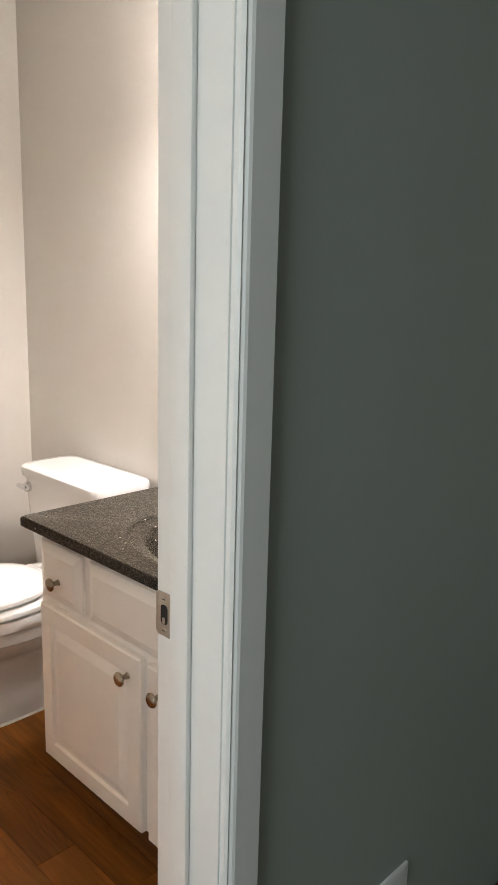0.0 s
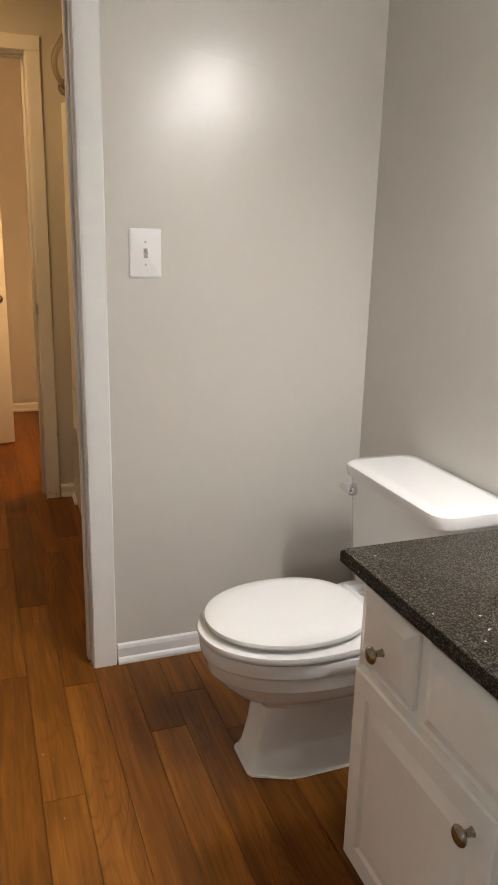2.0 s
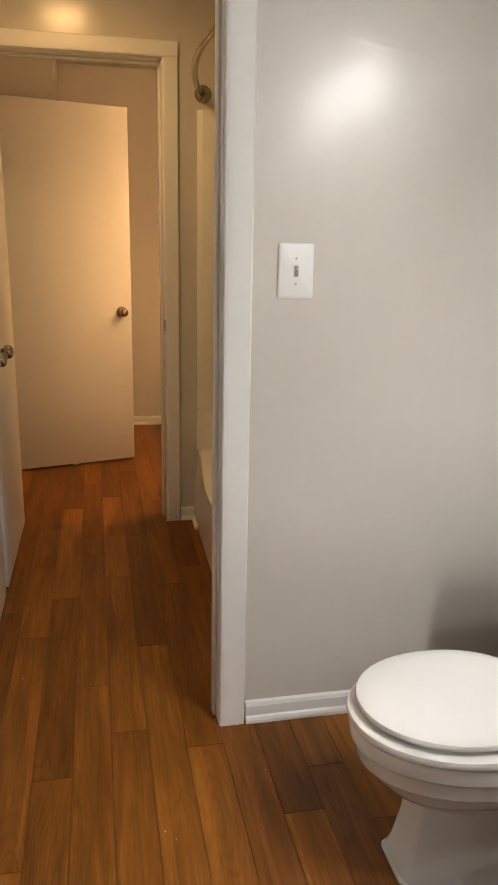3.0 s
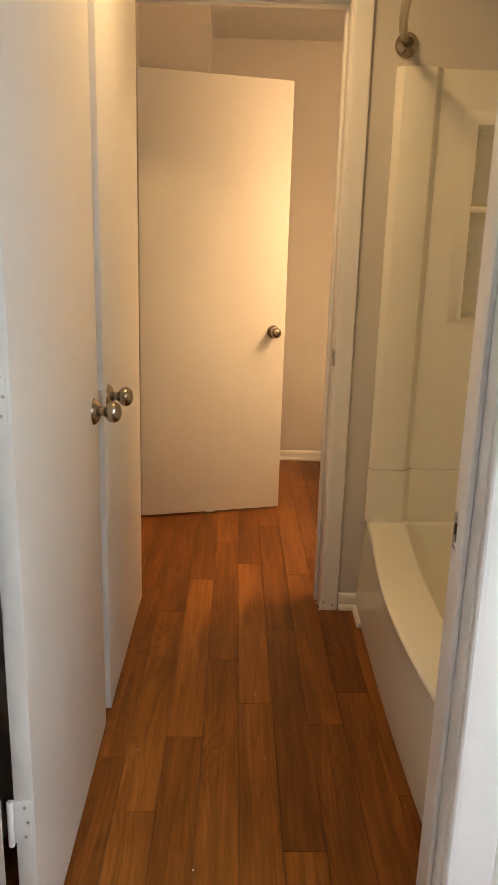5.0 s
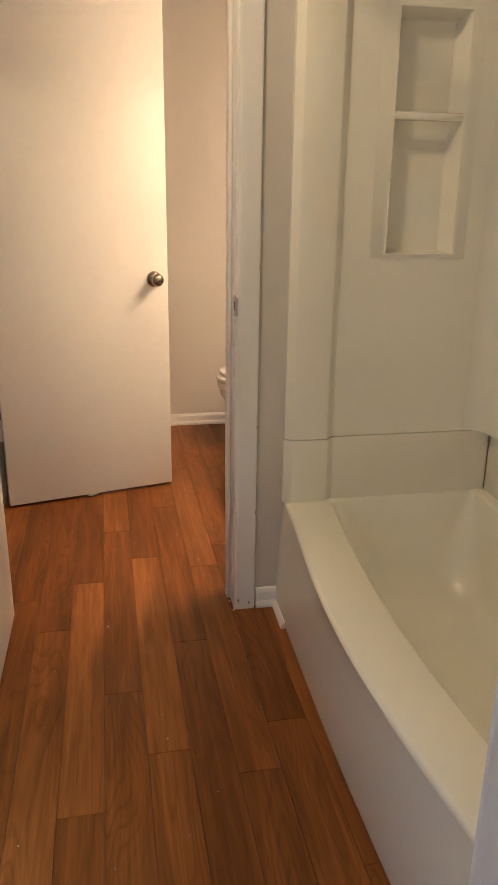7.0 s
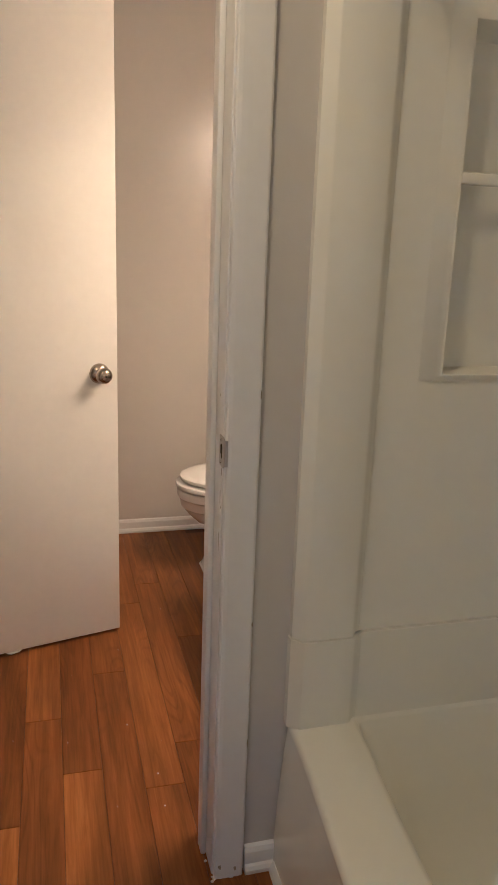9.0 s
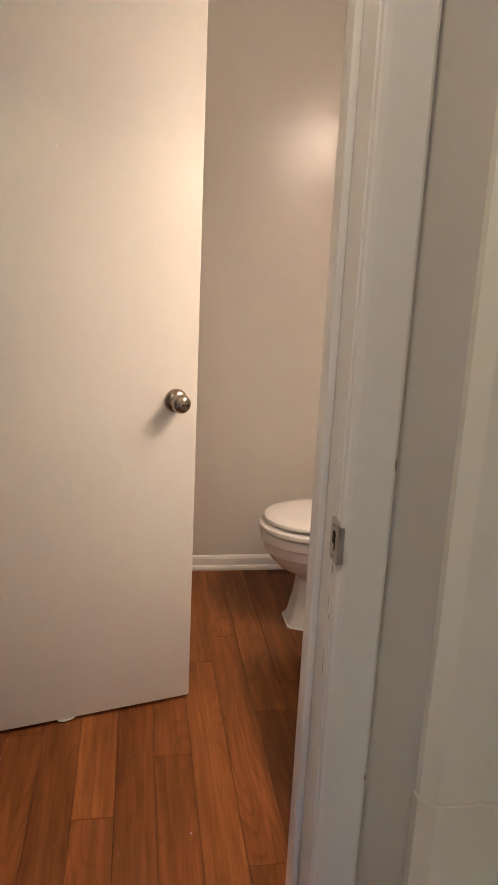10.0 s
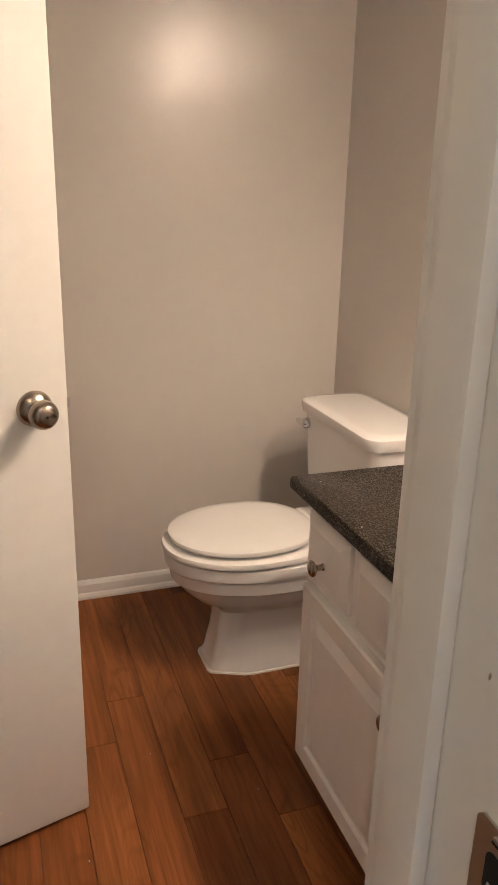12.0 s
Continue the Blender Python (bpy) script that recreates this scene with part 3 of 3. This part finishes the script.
    part("caulk_line", loft([facet(hw, f, -0.115, z, 0.42) for hw, f, z in ((0.107, -0.599, 0.0), (0.1055, -0.597, 0.0035), (0.099, -0.588, 0.006))]), M_CAULK_WHITE, root, "uneven white caulk line")
    return root


near_toilet = toilet((-1.945, YN, 0))
copy_thing(near_toilet, pose(-5.675, YN, 0))


# ---- vanities ----
def raised_panel(x0, x1, z0, z1, y, frame, depth=0.018):
    """A cabinet front towards -y: rounded slab with a bevelled raised field set in a groove."""
    bm = bmesh.new()
    rings = []
    for inset, dy in ((0, 0), (0, -depth + 0.004), (0.004, -depth), (frame, -depth), (frame + 0.004, -depth + 0.007), (frame + 0.010, -depth + 0.007), (frame + 0.034, -depth - 0.001), (frame + 0.036, -depth - 0.001)):
        rings.append([(x0 + inset, y + dy, z0 + inset), (x1 - inset, y + dy, z0 + inset), (x1 - inset, y + dy, z1 - inset), (x0 + inset, y + dy, z1 - inset)])
    return loft(rings, bm=bm)


def plain_front(x0, x1, z0, z1, y, edge=0.022, depth=0.018):
    rings = []
    for inset, dy in ((0, 0), (0, -depth + 0.010), (0.003, -depth + 0.008), (edge, -depth + 0.001), (edge + 0.003, -depth), (edge + 0.02, -depth)):
        rings.append([(x0 + inset, y + dy, z0 + inset), (x1 - inset, y + dy, z0 + inset), (x1 - inset, y + dy, z1 - inset), (x0 + inset, y + dy, z1 - inset)])
    return loft(rings)


def cabinet_knob(parent, x, y, z):
    prof = [(0.0, -0.030), (0.009, -0.0295), (0.0145, -0.027), (0.0165, -0.0235), (0.0150, -0.020), (0.008, -0.016), (0.0055, -0.011), (0.0065, -0.003), (0.008, 0.0)]
    part("handle", lathe(prof, "Y", 24, (x, y, z)), M_NICKEL, parent, "aged nickel mushroom knob")


def vanity(where, width):
    """A cabinet whose left side is local x = 0 and whose back is y = 0, opening towards -y."""
    root = thing("vanity_cabinet", where, "white painted vanity cabinet with nickel knobs", "cabinet", "bathroom vanities")
    f = -0.515
    part("body", boxes((0, 0.016, f + 0.018, 0, 0.098, 0.7065), (width - 0.016, width, f + 0.018, 0, 0.098, 0.7065), (0.016, width - 0.016, f + 0.018, -0.006, 0.098, 0.114), (0.016, width - 0.016, -0.006, -0.001, 0.114, 0.7065)), M_CAB, root, smooth=False)
    part("toe_kick", boxes((0.0, width, f + 0.075, 0, 0, 0.0975)), M_CAB, root, smooth=False)
    part("face_frame", boxes((0, width, f, f + 0.018, 0.098, 0.7065), bevel=0.002), M_CAB, root, smooth=False)
    mid = width / 2
    for x0, x1 in ((0.018, 0.198), (width - 0.198, width - 0.018)):
        d = part("drawer", plain_front(x0, x1, 0.546, 0.690, f), M_CAB, root, smooth=False)
        cabinet_knob(d, (x0 + x1) / 2, f - 0.018, 0.604)
    part("false_front", plain_front(0.230, width - 0.230, 0.546, 0.690, f), M_CAB, root, smooth=False)
    for x0, x1, kx in ((0.018, mid - 0.013, mid - 0.057), (mid + 0.013, width - 0.018, mid + 0.057)):
        d = part("cabinet_door", raised_panel(x0, x1, 0.101, 0.526, f, 0.045), M_CAB, root, smooth=False)
        cabinet_knob(d, kx, f - 0.018, 0.473)
    return root


def countertop(where, length, centre):
    """A cast speckled top with its bowl, drip ring and backsplash; local x from 0, back at y = 0."""
    root = thing("countertop", where, "dark speckled cast countertop with an oval bowl", "countertop", "bathroom vanities")
    depth, zt, th = 0.542, 0.737, 0.030
    cx, cy, n = centre, -0.298, 72
    corners = [math.atan2(y - cy, x - cx) % (2 * math.pi) for x, y in ((length, 0), (0, 0), (0, -depth), (length, -depth))]
    angles = sorted([2 * math.pi * i / n for i in range(n)] + corners)

    def rect(inset, z):
        ring = []
        for a in angles:
            c, s = math.cos(a), math.sin(a)
            k = min(((length - inset - cx) / c if c > 1e-9 else (inset - cx) / c if c < -1e-9 else 1e9),
                    ((-0.0 - cy) / s if s > 1e-9 else (-depth + inset - cy) / s if s < -1e-9 else 1e9))
            ring.append((cx + k * c, cy + k * s, z))
        return ring

    def oval(a, b, z):
        return [(cx + a * math.cos(t), cy + b * math.sin(t), z) for t in angles]

    rings = [rect(0.004, zt - th), rect(0.0, zt - th + 0.004), rect(0.0, zt - 0.006), rect(0.003, zt - 0.001), rect(0.006, zt), oval(0.292, 0.206, zt), oval(0.287, 0.202, zt + 0.003), oval(0.276, 0.193, zt + 0.003), oval(0.270, 0.188, zt - 0.002), oval(0.232, 0.176, zt - 0.003), oval(0.222, 0.169, zt - 0.004),
             oval(0.212, 0.162, zt - 0.012), oval(0.203, 0.153, zt - 0.035), oval(0.185, 0.138, zt - 0.070), oval(0.150, 0.112, zt - 0.105), oval(0.095, 0.074, zt - 0.126), oval(0.03, 0.03, zt - 0.132), oval(0.024, 0.024, zt - 0.14)]
    part("top", loft(rings, cap=False), M_STONE, root)
    part("backsplash", boxes((0.004, length - 0.002, -0.020, -0.001, zt + 0.0005, zt + 0.094), bevel=0.003), M_STONE, root)
    part("drain", lathe([(0.0, zt - 0.134), (0.017, zt - 0.1335), (0.023, zt - 0.130), (0.023, zt - 0.138)], "Z", 24, (cx, cy, 0)), M_CHROME, root, "chrome drain")
    return root


vanity((-1.53, YN, 0), 0.885)
vanity((-5.163, YN, 0), 0.925)
countertop((-1.580, YN, 0), 0.937, 0.50)
countertop((-5.213, YN, 0), 0.975, 0.52)


def wall_mirror(x0, x1, z0, z1):
    root = thing("wall_mirror", ((x0 + x1) / 2, YN, z0), "frameless wall mirror above the vanity", "mirror", "wall mirrors")
    h, w = z1 - z0, (x1 - x0) / 2
    part("glass", boxes((-w, w, -0.007, -0.002, 0, h), bevel=0.001), M_MIRROR, root, smooth=False)
    part("channel", boxes((-w - 0.004, w + 0.004, -0.010, -0.001, -0.004, -0.0005), (-w - 0.004, w + 0.004, -0.010, -0.0078, -0.0005, 0.004)), M_CHROME, root, "chrome bottom channel", smooth=False)
    return root


wall_mirror(-1.484, -0.70, 0.940, 1.785)
wall_mirror(-5.13, -4.33, 0.940, 1.785)


def vanity_light(centres, mat):
    x = sum(c[0] for c in centres) / len(centres)
    root = thing("vanity_light", (x, YN, 1.866), "brushed nickel bar light with glowing white glass shades", "wall light", "vanity lights")
    part("back_plate", boxes((-0.40, 0.40, -0.022, -0.001, 0.13, 0.24), bevel=0.008), M_NICKEL, root)
    for cx, cy in centres:
        dx, dy = cx - x, cy - YN
        part("arm", tube([(dx, -0.02, 0.185), (dx, dy * 0.6, 0.19), (dx, dy, 0.185), (dx, dy, 0.15)], 0.008), M_NICKEL, root)
        prof = [(0.030, 0.150), (0.040, 0.146), (0.046, 0.12), (0.052, 0.07), (0.064, 0.025), (0.080, 0.0), (0.077, 0.0), (0.061, 0.026), (0.049, 0.07), (0.043, 0.12), (0.028, 0.143)]
        part("shade", lathe(prof, "Z", 32, (dx, dy, 0)), mat, root, "lit white bell glass")
    return root


vanity_light(SHADES_A, M_SHADE_A)
vanity_light(SHADES_B, M_SHADE_B)
dome = thing("ceiling_light", (-3.45, 0.16, CEIL), "small lit flush ceiling light", "ceiling light")
part("ring", lathe([(0.11, -0.0), (0.115, -0.02), (0.10, -0.022), (0.10, 0.0)], "Z", 32), M_NICKEL, dome)
part("globe", lathe([(0.098, -0.012), (0.092, -0.035), (0.07, -0.052), (0.03, -0.060), (0.0, -0.061)], "Z", 32), M_DOME, dome)


# ---- tub ----
TX0, TX1, TZ = X2, X1B, 0.363


def tub():
    """One shell: apron, rolled rim, sloping basin; the front side bows out towards -y."""
    root = thing("bathtub", ((TX0 + TX1) / 2, 1.08, 0), "cream acrylic alcove tub with a bowed apron", "bathtub")
    mx, my = (TX0 + TX1) / 2, 1.08

    def ring(end, front, back, swell, z, r, power=1.0):
        x0, x1 = TX0 + end, TX1 - end
        pts = []
        sides = (((x1, front + r), (x1, back - r), (x1 - r, back - r), 0), ((x1 - r, back), (x0 + r, back), (x0 + r, back - r), 90),
                 ((x0, back - r), (x0, front + r), (x0 + r, front + r), 180), ((x0 + r, front), (x1 - r, front), (x1 - r, front + r), 270))
        for a, b, c, turn in sides:
            pts += [(a[0] + (b[0] - a[0]) * k / 40, a[1] + (b[1] - a[1]) * k / 40) for k in range(41)]
            pts += [(c[0] + r * math.cos(radians(turn + 90 * k / 8)), c[1] + r * math.sin(radians(turn + 90 * k / 8))) for k in range(1, 8)]
        out = []
        for x, y in pts:
            u = min(1, max(0, (x - TX0) / (TX1 - TX0)))
            out.append((x - mx, y - swell * math.sin(math.pi * u) ** power * (back - y) / (back - front) - my, z))
        return out

    shell = [(0.002, 0.704, 1.446, 0.013, 0.0, 0.003, 1.5), (0.002, 0.701, 1.446, 0.013, 0.02, 0.003, 1.5), (0.002, 0.705, 1.446, 0.022, 0.15, 0.003, 1.5), (0.002, 0.714, 1.446, 0.040, TZ - 0.08, 0.003, 1.5),
             (0.002, 0.719, 1.446, 0.050, TZ - 0.030, 0.003, 1.5), (0.002, 0.720, 1.446, 0.055, TZ - 0.016, 0.003, 1.5), (0.002, 0.721, 1.446, 0.057, TZ - 0.009, 0.003, 1.5), (0.002, 0.725, 1.446, 0.057, TZ - 0.003, 0.003, 1.5), (0.002, 0.732, 1.446, 0.057, TZ, 0.003, 1.5),
             (0.018, 0.856, 1.345, 0.062, TZ + 0.001, 0.012), (0.020, 0.863, 1.340, 0.062, TZ - 0.002, 0.014), (0.025, 0.871, 1.334, 0.061, TZ - 0.011, 0.02), (0.045, 0.886, 1.322, 0.056, TZ - 0.07, 0.05),
             (0.090, 0.910, 1.305, 0.045, 0.14, 0.10), (0.125, 0.928, 1.290, 0.035, 0.085, 0.11), (0.18, 0.96, 1.26, 0.022, 0.055, 0.11), (0.25, 1.00, 1.21, 0.01, 0.045, 0.09)]
    rings = [ring(*a) for a in shell]
    part("apron", loft(rings[:6], cap=False), M_TUB, root)
    part("rim", loft(rings[5:12], cap=False), M_TUB, root)
    basin = loft(rings[11:], cap=False)
    basin.faces.new(list(basin.verts)[-len(rings[0]):])
    part("basin", basin, M_TUB, root)
    return root


def surround():
    root = thing("tub_surround", (0, 0, 0), "cream acrylic tub surround panels with moulded shelf niche", "shower surround")
    top, seam = 1.868, 0.560

    def end_panel(x, d):
        """Upright column, field and niche on an end wall at x, facing d."""
        def P(depth, y0, y1, z0, z1, b=0.006):
            return (x + 0.001 * d, x + depth * d, y0, y1, z0, z1) if d > 0 else (x - depth, x - 0.001, y0, y1, z0, z1)
        col = [(0, 0.714), (0.016, 0.714), (0.0345, 0.733), (0.036, 0.736), (0.036, 0.834), (0.0335, 0.840), (0.0180, 0.851), (0.0128, 0.861), (0, 0.861)]
        part("column", loft([[(x + d * a, y, z) for a, y in col] for z in (seam + 0.0015, top)]), M_TUB, root)
        low = [(0, 0.711), (0.020, 0.711), (0.0385, 0.732), (0.040, 0.735), (0.040, 0.838), (0.0375, 0.844), (0.0250, 0.855), (0.0207, 0.864), (0, 0.864)]
        part("column_foot", loft([[(x + d * a, y, z) for a, y in low] for z in (TZ - 0.002, seam)]), M_TUB, root)
        part("lower_band", boxes(P(0.020, 0.850, 1.37, TZ - 0.002, seam)), M_TUB, root, smooth=False)
        if d < 0:
            part("field", boxes(P(0.012, 0.845, 1.39, seam + 0.0015, top)), M_TUB, root, smooth=False)
            return
        y0, y1, z0, z1, sh = 0.990, 1.182, 1.095, 1.705, 1.452
        part("field", boxes(P(0.012, 0.845, y0 - 0.02, seam + 0.0015, top), P(0.012, y1 + 0.02, 1.39, seam + 0.0015, top), P(0.012, y0 - 0.02, y1 + 0.02, seam + 0.0015, z0 - 0.008), P(0.012, y0 - 0.02, y1 + 0.02, z1 + 0.02, top)), M_TUB, root, smooth=False)
        rings = []
        for dep, off in ((0.0115, 0.050), (0.0140, 0.038), (0.0195, 0.020), (0.0210, 0.010), (0.0195, 0.003), (0.014, 0.0), (-0.035, -0.012), (-0.040, -0.018)):
            rings.append([(x + d * dep, a[1] * 1.0, a[2]) for a in [(0, y0 - off, z0 - off * 0.3), (0, y1 + off, z0 - off * 0.3), (0, y1 + off, z1 + off), (0, y0 - off, z1 + off)]])
        niche = loft(rings, cap=False)
        niche.faces.new([v for v in niche.verts][-4:])
        part("niche", niche, M_TUB, root)
        part("shelf", boxes(P(0.020, y0 - 0.004, y1 + 0.004, sh - 0.012, sh + 0.010), bevel=0.006), M_TUB, root)

    end_panel(X2, 1)
    end_panel(X1B, -1)
    rings = []
    for z in (seam + 0.0015, top):
        ring = [(X2 + 0.013, 1.28, z)]
        for k in range(7):
            a = radians(180 - 90 * k / 6)
            ring.append((X2 + 0.013 + 0.05 + 0.05 * math.cos(a), 1.288 + 0.05 * math.sin(a), z))
        ring += [(X2 + 0.07, 1.340, z), (X1B - 0.07, 1.340, z)]
        for k in range(7):
            a = radians(90 - 90 * k / 6)
            ring.append((X1B - 0.063 + 0.05 * math.cos(a), 1.288 + 0.05 * math.sin(a), z))
        ring += [(X1B - 0.013, 1.28, z), (X1B - 0.003, 1.28, z), (X1B - 0.003, 1.448, z), (X2 + 0.003, 1.448, z), (X2 + 0.003, 1.28, z)]
        rings.append(ring)
    part("back_panel", loft(rings), M_TUB, root)
    part("back_band", boxes((X2 + 0.02, X1B - 0.02, 1.372, 1.446, TZ - 0.002, seam), bevel=0.004), M_TUB, root)
    return root


tub()
surround()

rod = thing("shower_rod", (0, 0, 0), "curved brushed nickel shower rod", "shower rod")
pts = [(X2 + 0.012 + (X1B - X2 - 0.024) * i / 32, 0.741 - 0.115 * math.sin(math.pi * i / 32) ** 0.8, 1.934) for i in range(33)]
part("rod", tube(pts, 0.0125, 14), M_NICKEL, rod)
for x, d in ((X2, 1), (X1B, -1)):
    part("flange", lathe([(0.0, 0.030 * d), (0.016, 0.030 * d), (0.020, 0.022 * d), (0.032, 0.014 * d), (0.037, 0.006 * d), (0.037, 0.001 * d)], "X", 28, (x, 0.741, 1.934)), M_NICKEL, rod)


# ---- switch and outlet ----
def wall_plate(name, where, turn, label, category):
    root = thing(name, where, label, category, "", turn)
    part("plate", loft([[(x, -0.0005 if k == 0 else -0.004 if k == 1 else -0.006, z) for x, _, z in [(p[0], 0, p[1]) for p in rrect(-w, w, -h, h, 0, 0.005)]] for k, (w, h) in enumerate(((0.0445, 0.066), (0.0445, 0.066), (0.040, 0.0615)))]), M_PLASTIC, root)
    for z in (-0.030, 0.030):
        part("screw", lathe([(0.0, -0.0085), (0.0028, -0.008), (0.0032, -0.0055)], "Y", 12, (0, 0, z)), M_STEEL, root)
    return root


sw = wall_plate("light_switch", (X1, 0.741, 1.251), 90.0, "white single toggle light switch on the wall", "light switch")
part("toggle_slot", boxes((-0.0055, 0.0055, -0.0066, -0.0058, -0.013, 0.013)), M_CHIP, sw)
part("toggle", loft([rrect(-0.0035, 0.0035, -0.007, -0.003, 0.0, 0.001), rrect(-0.003, 0.003, -0.018, -0.014, 0.009, 0.001)]), M_PLASTIC, sw)
ou = wall_plate("wall_outlet", (XB, 1.03, 0.245), 90.0, "white duplex wall outlet", "outlet")
for z in (-0.02, 0.02):
    part("socket", loft([[(p[0], y, p[1] + z) for p in rrect(-0.016, 0.016, -0.013, 0.013, 0, 0.008)] for y in (-0.005, -0.0075)]), M_PLASTIC, ou)

# ---- wear and small marks ----
def ridge(name, pts, out, width, high, mat, label):
    """A low filled crease along pts on a wall that faces out."""
    o = Vector(out)
    rings = []
    for i, p in enumerate(pts):
        p = Vector(p)
        k = 0.25 if i in (0, len(pts) - 1) else 1.0
        rings.append([tuple(p + Vector((0, 0, -width * k))), tuple(p + o * high * k), tuple(p + Vector((0, 0, width * k))), tuple(p - o * 0.002)])
    return setting(name, loft(rings), mat, label, "wall patch", smooth=True)


ridge("wall_seam_1", [(X1, 0.830, 1.788), (X1, 0.870, 1.774), (X1, 0.930, 1.762), (X1, 0.995, 1.757), (X1, 1.050, 1.744), (X1, 1.110, 1.722)], (1, 0, 0), 0.007, 0.0004, M_WALL, "painted-over tape crease on the wall")
ridge("wall_seam_2", [(X1, 0.850, 1.664), (X1, 0.900, 1.672), (X1, 0.960, 1.682), (X1, 1.020, 1.684), (X1, 1.075, 1.692)], (1, 0, 0), 0.006, 0.00035, M_WALL, "painted-over tape crease on the wall")
ridge("wall_seam_3", [(XF, 0.55, 1.43), (XF, 0.75, 1.435), (XF, 1.0, 1.432), (XF, 1.25, 1.437), (XF, 1.43, 1.433)], (1, 0, 0), 0.045, 0.0012, M_WALL, "broad drywall joint under the paint")
rng = random.Random(11)
bm = bmesh.new()
for i in range(11):
    px, pz, half = -1.555 + rng.uniform(-0.012, 0.012), 1.200 - 0.0075 * i + rng.uniform(-0.002, 0.002), rng.uniform(0.010, 0.030)
    wide = rng.uniform(0.0025, 0.0045)
    rings = []
    for k in range(7):
        u = k / 6 * 2 - 1
        q = max(0.12, 1 - u * u)
        z = pz + rng.uniform(-0.0012, 0.0012)
        rings.append([(px + half * u, YN + 0.001, z - wide * q), (px + half * u, YN - 0.0007 * q, z), (px + half * u, YN + 0.001, z + wide * q)])
    loft(rings, bm=bm)
setting("wall_patch", bm, M_WALL, "rough painted-over plaster patch", "wall patch", smooth=True)


def crumbs(name, spots, label):
    """Lumpy filler at the foot of a casing."""
    bm = bmesh.new()
    for x, y, r in spots:
        for i in range(4):
            cx, cy, q = x + rng.uniform(-r, r), y + rng.uniform(-r, r), r * rng.uniform(0.25, 0.55)
            ring = [(q * math.cos(2 * math.pi * k / 8) * rng.uniform(0.7, 1.25), q * math.sin(2 * math.pi * k / 8) * rng.uniform(0.7, 1.25)) for k in range(8)]
            loft([[(cx + u, cy + v, 0.0) for u, v in ring], [(cx + u * 0.8, cy + v * 0.8, q * 0.25) for u, v in ring], [(cx + u * 0.3, cy + v * 0.3, q * 0.4) for u, v in ring]], bm=bm)
    return setting(name, bm, M_CAULK, label, "filler", smooth=True)


crumbs("trim_filler_1", [(X1 + 0.012, D1_LO - 0.01, 0.010), (X1 + 0.014, D1_LO - 0.045, 0.009), (X1 - 0.02, D1_LO + 0.002, 0.008), (X1 - 0.06, D1_LO + 0.002, 0.008), (X1 + 0.006, D1_LO - 0.07, 0.009)], "dusty filler at the foot of the door frame")
crumbs("trim_filler_2", [(X1 + 0.012, D_HI + 0.006, 0.007), (X1 - 0.02, D_HI, 0.008), (X1 - 0.06, D_HI, 0.007), (X1 + 0.018, D_HI + 0.05, 0.005)], "filler at the foot of the door frame")
crumbs("trim_filler_3", [(X2 + 0.014, F_HI + 0.004, 0.009), (X2 - 0.03, F_HI, 0.009), (X2 + 0.016, D_HI + 0.05, 0.006), (X2 - 0.07, F_HI, 0.008)], "crumbling filler at the foot of the worn frame")
setting("trim_strip", strip([(0, 0), (0.014, 0), (0.011, 0.010), (0.004, 0.022), (0, 0.024)], (X2 + 0.018, 0.703, 0), (X2 + 0.150, 0.700, 0), (0, -1, 0)), M_TRIM, "short white strip at the foot of the tub", "trim")

bm = bmesh.new()
for i in range(60):
    x, y, r = rng.uniform(-6.0, -0.9), rng.uniform(-0.05, 0.85), rng.choice((0.0008, 0.0011, 0.0016, 0.0022))
    loft([[(x + r * math.cos(2 * math.pi * k / 6), y + r * math.sin(2 * math.pi * k / 6), z) for k in range(6)] for z in (0.0002, 0.0012)], bm=bm)
tagged(link("dust_specks", bm, M_CAULK), "tiny pale specks of dust on the floor", "dust", kind="stuff")

# ---- floor planks ----
ROW, Y0, LONG = 0.0995, 0.2605, 1.0
OFFS = {-3: 0.930, -2: 0.651, -1: 0.257, 0: 0.494, 1: 0.047, 2: 0.589, 3: 0.430, 4: 0.87, 5: 0.720}
rng = random.Random(5)
plank_mesh = {}
for k in range(-8, 12):
    y0, y1 = Y0 + k * ROW, Y0 + (k + 1) * ROW
    off = OFFS[k] if k in OFFS else rng.random()
    j = -7
    while j + off < XB:
        a, b = max(j + off, XF), min(j + 1 + off, XB + 0.02)
        j += 1
        if b - a < 0.02 or y0 > YN or y1 < -0.56:
            continue
        key = round(b - a, 3)
        if key not in plank_mesh:
            bm = bmesh.new()
            g, L = 0.0004, (b - a) / 2
            W = ROW / 2
            loft([[(sx * (L - i), sy * (W - i), z) for sx, sy in ((-1, -1), (1, -1), (1, 1), (-1, 1))] for i, z in ((g, -0.0025), (g, -0.0008), (g + 0.0004, 0.0))], bm=bm)
            bmesh.ops.recalc_face_normals(bm, faces=bm.faces)
            me = bpy.data.meshes.new("plank")
            bm.to_mesh(me)
            bm.free()
            me.materials.append(M_WOOD)
            plank_mesh[key] = me
        ob = new("plank", plank_mesh[key])
        ob.location = ((a + b) / 2, (y0 + y1) / 2, 0)
        ob.parent = FLOOR
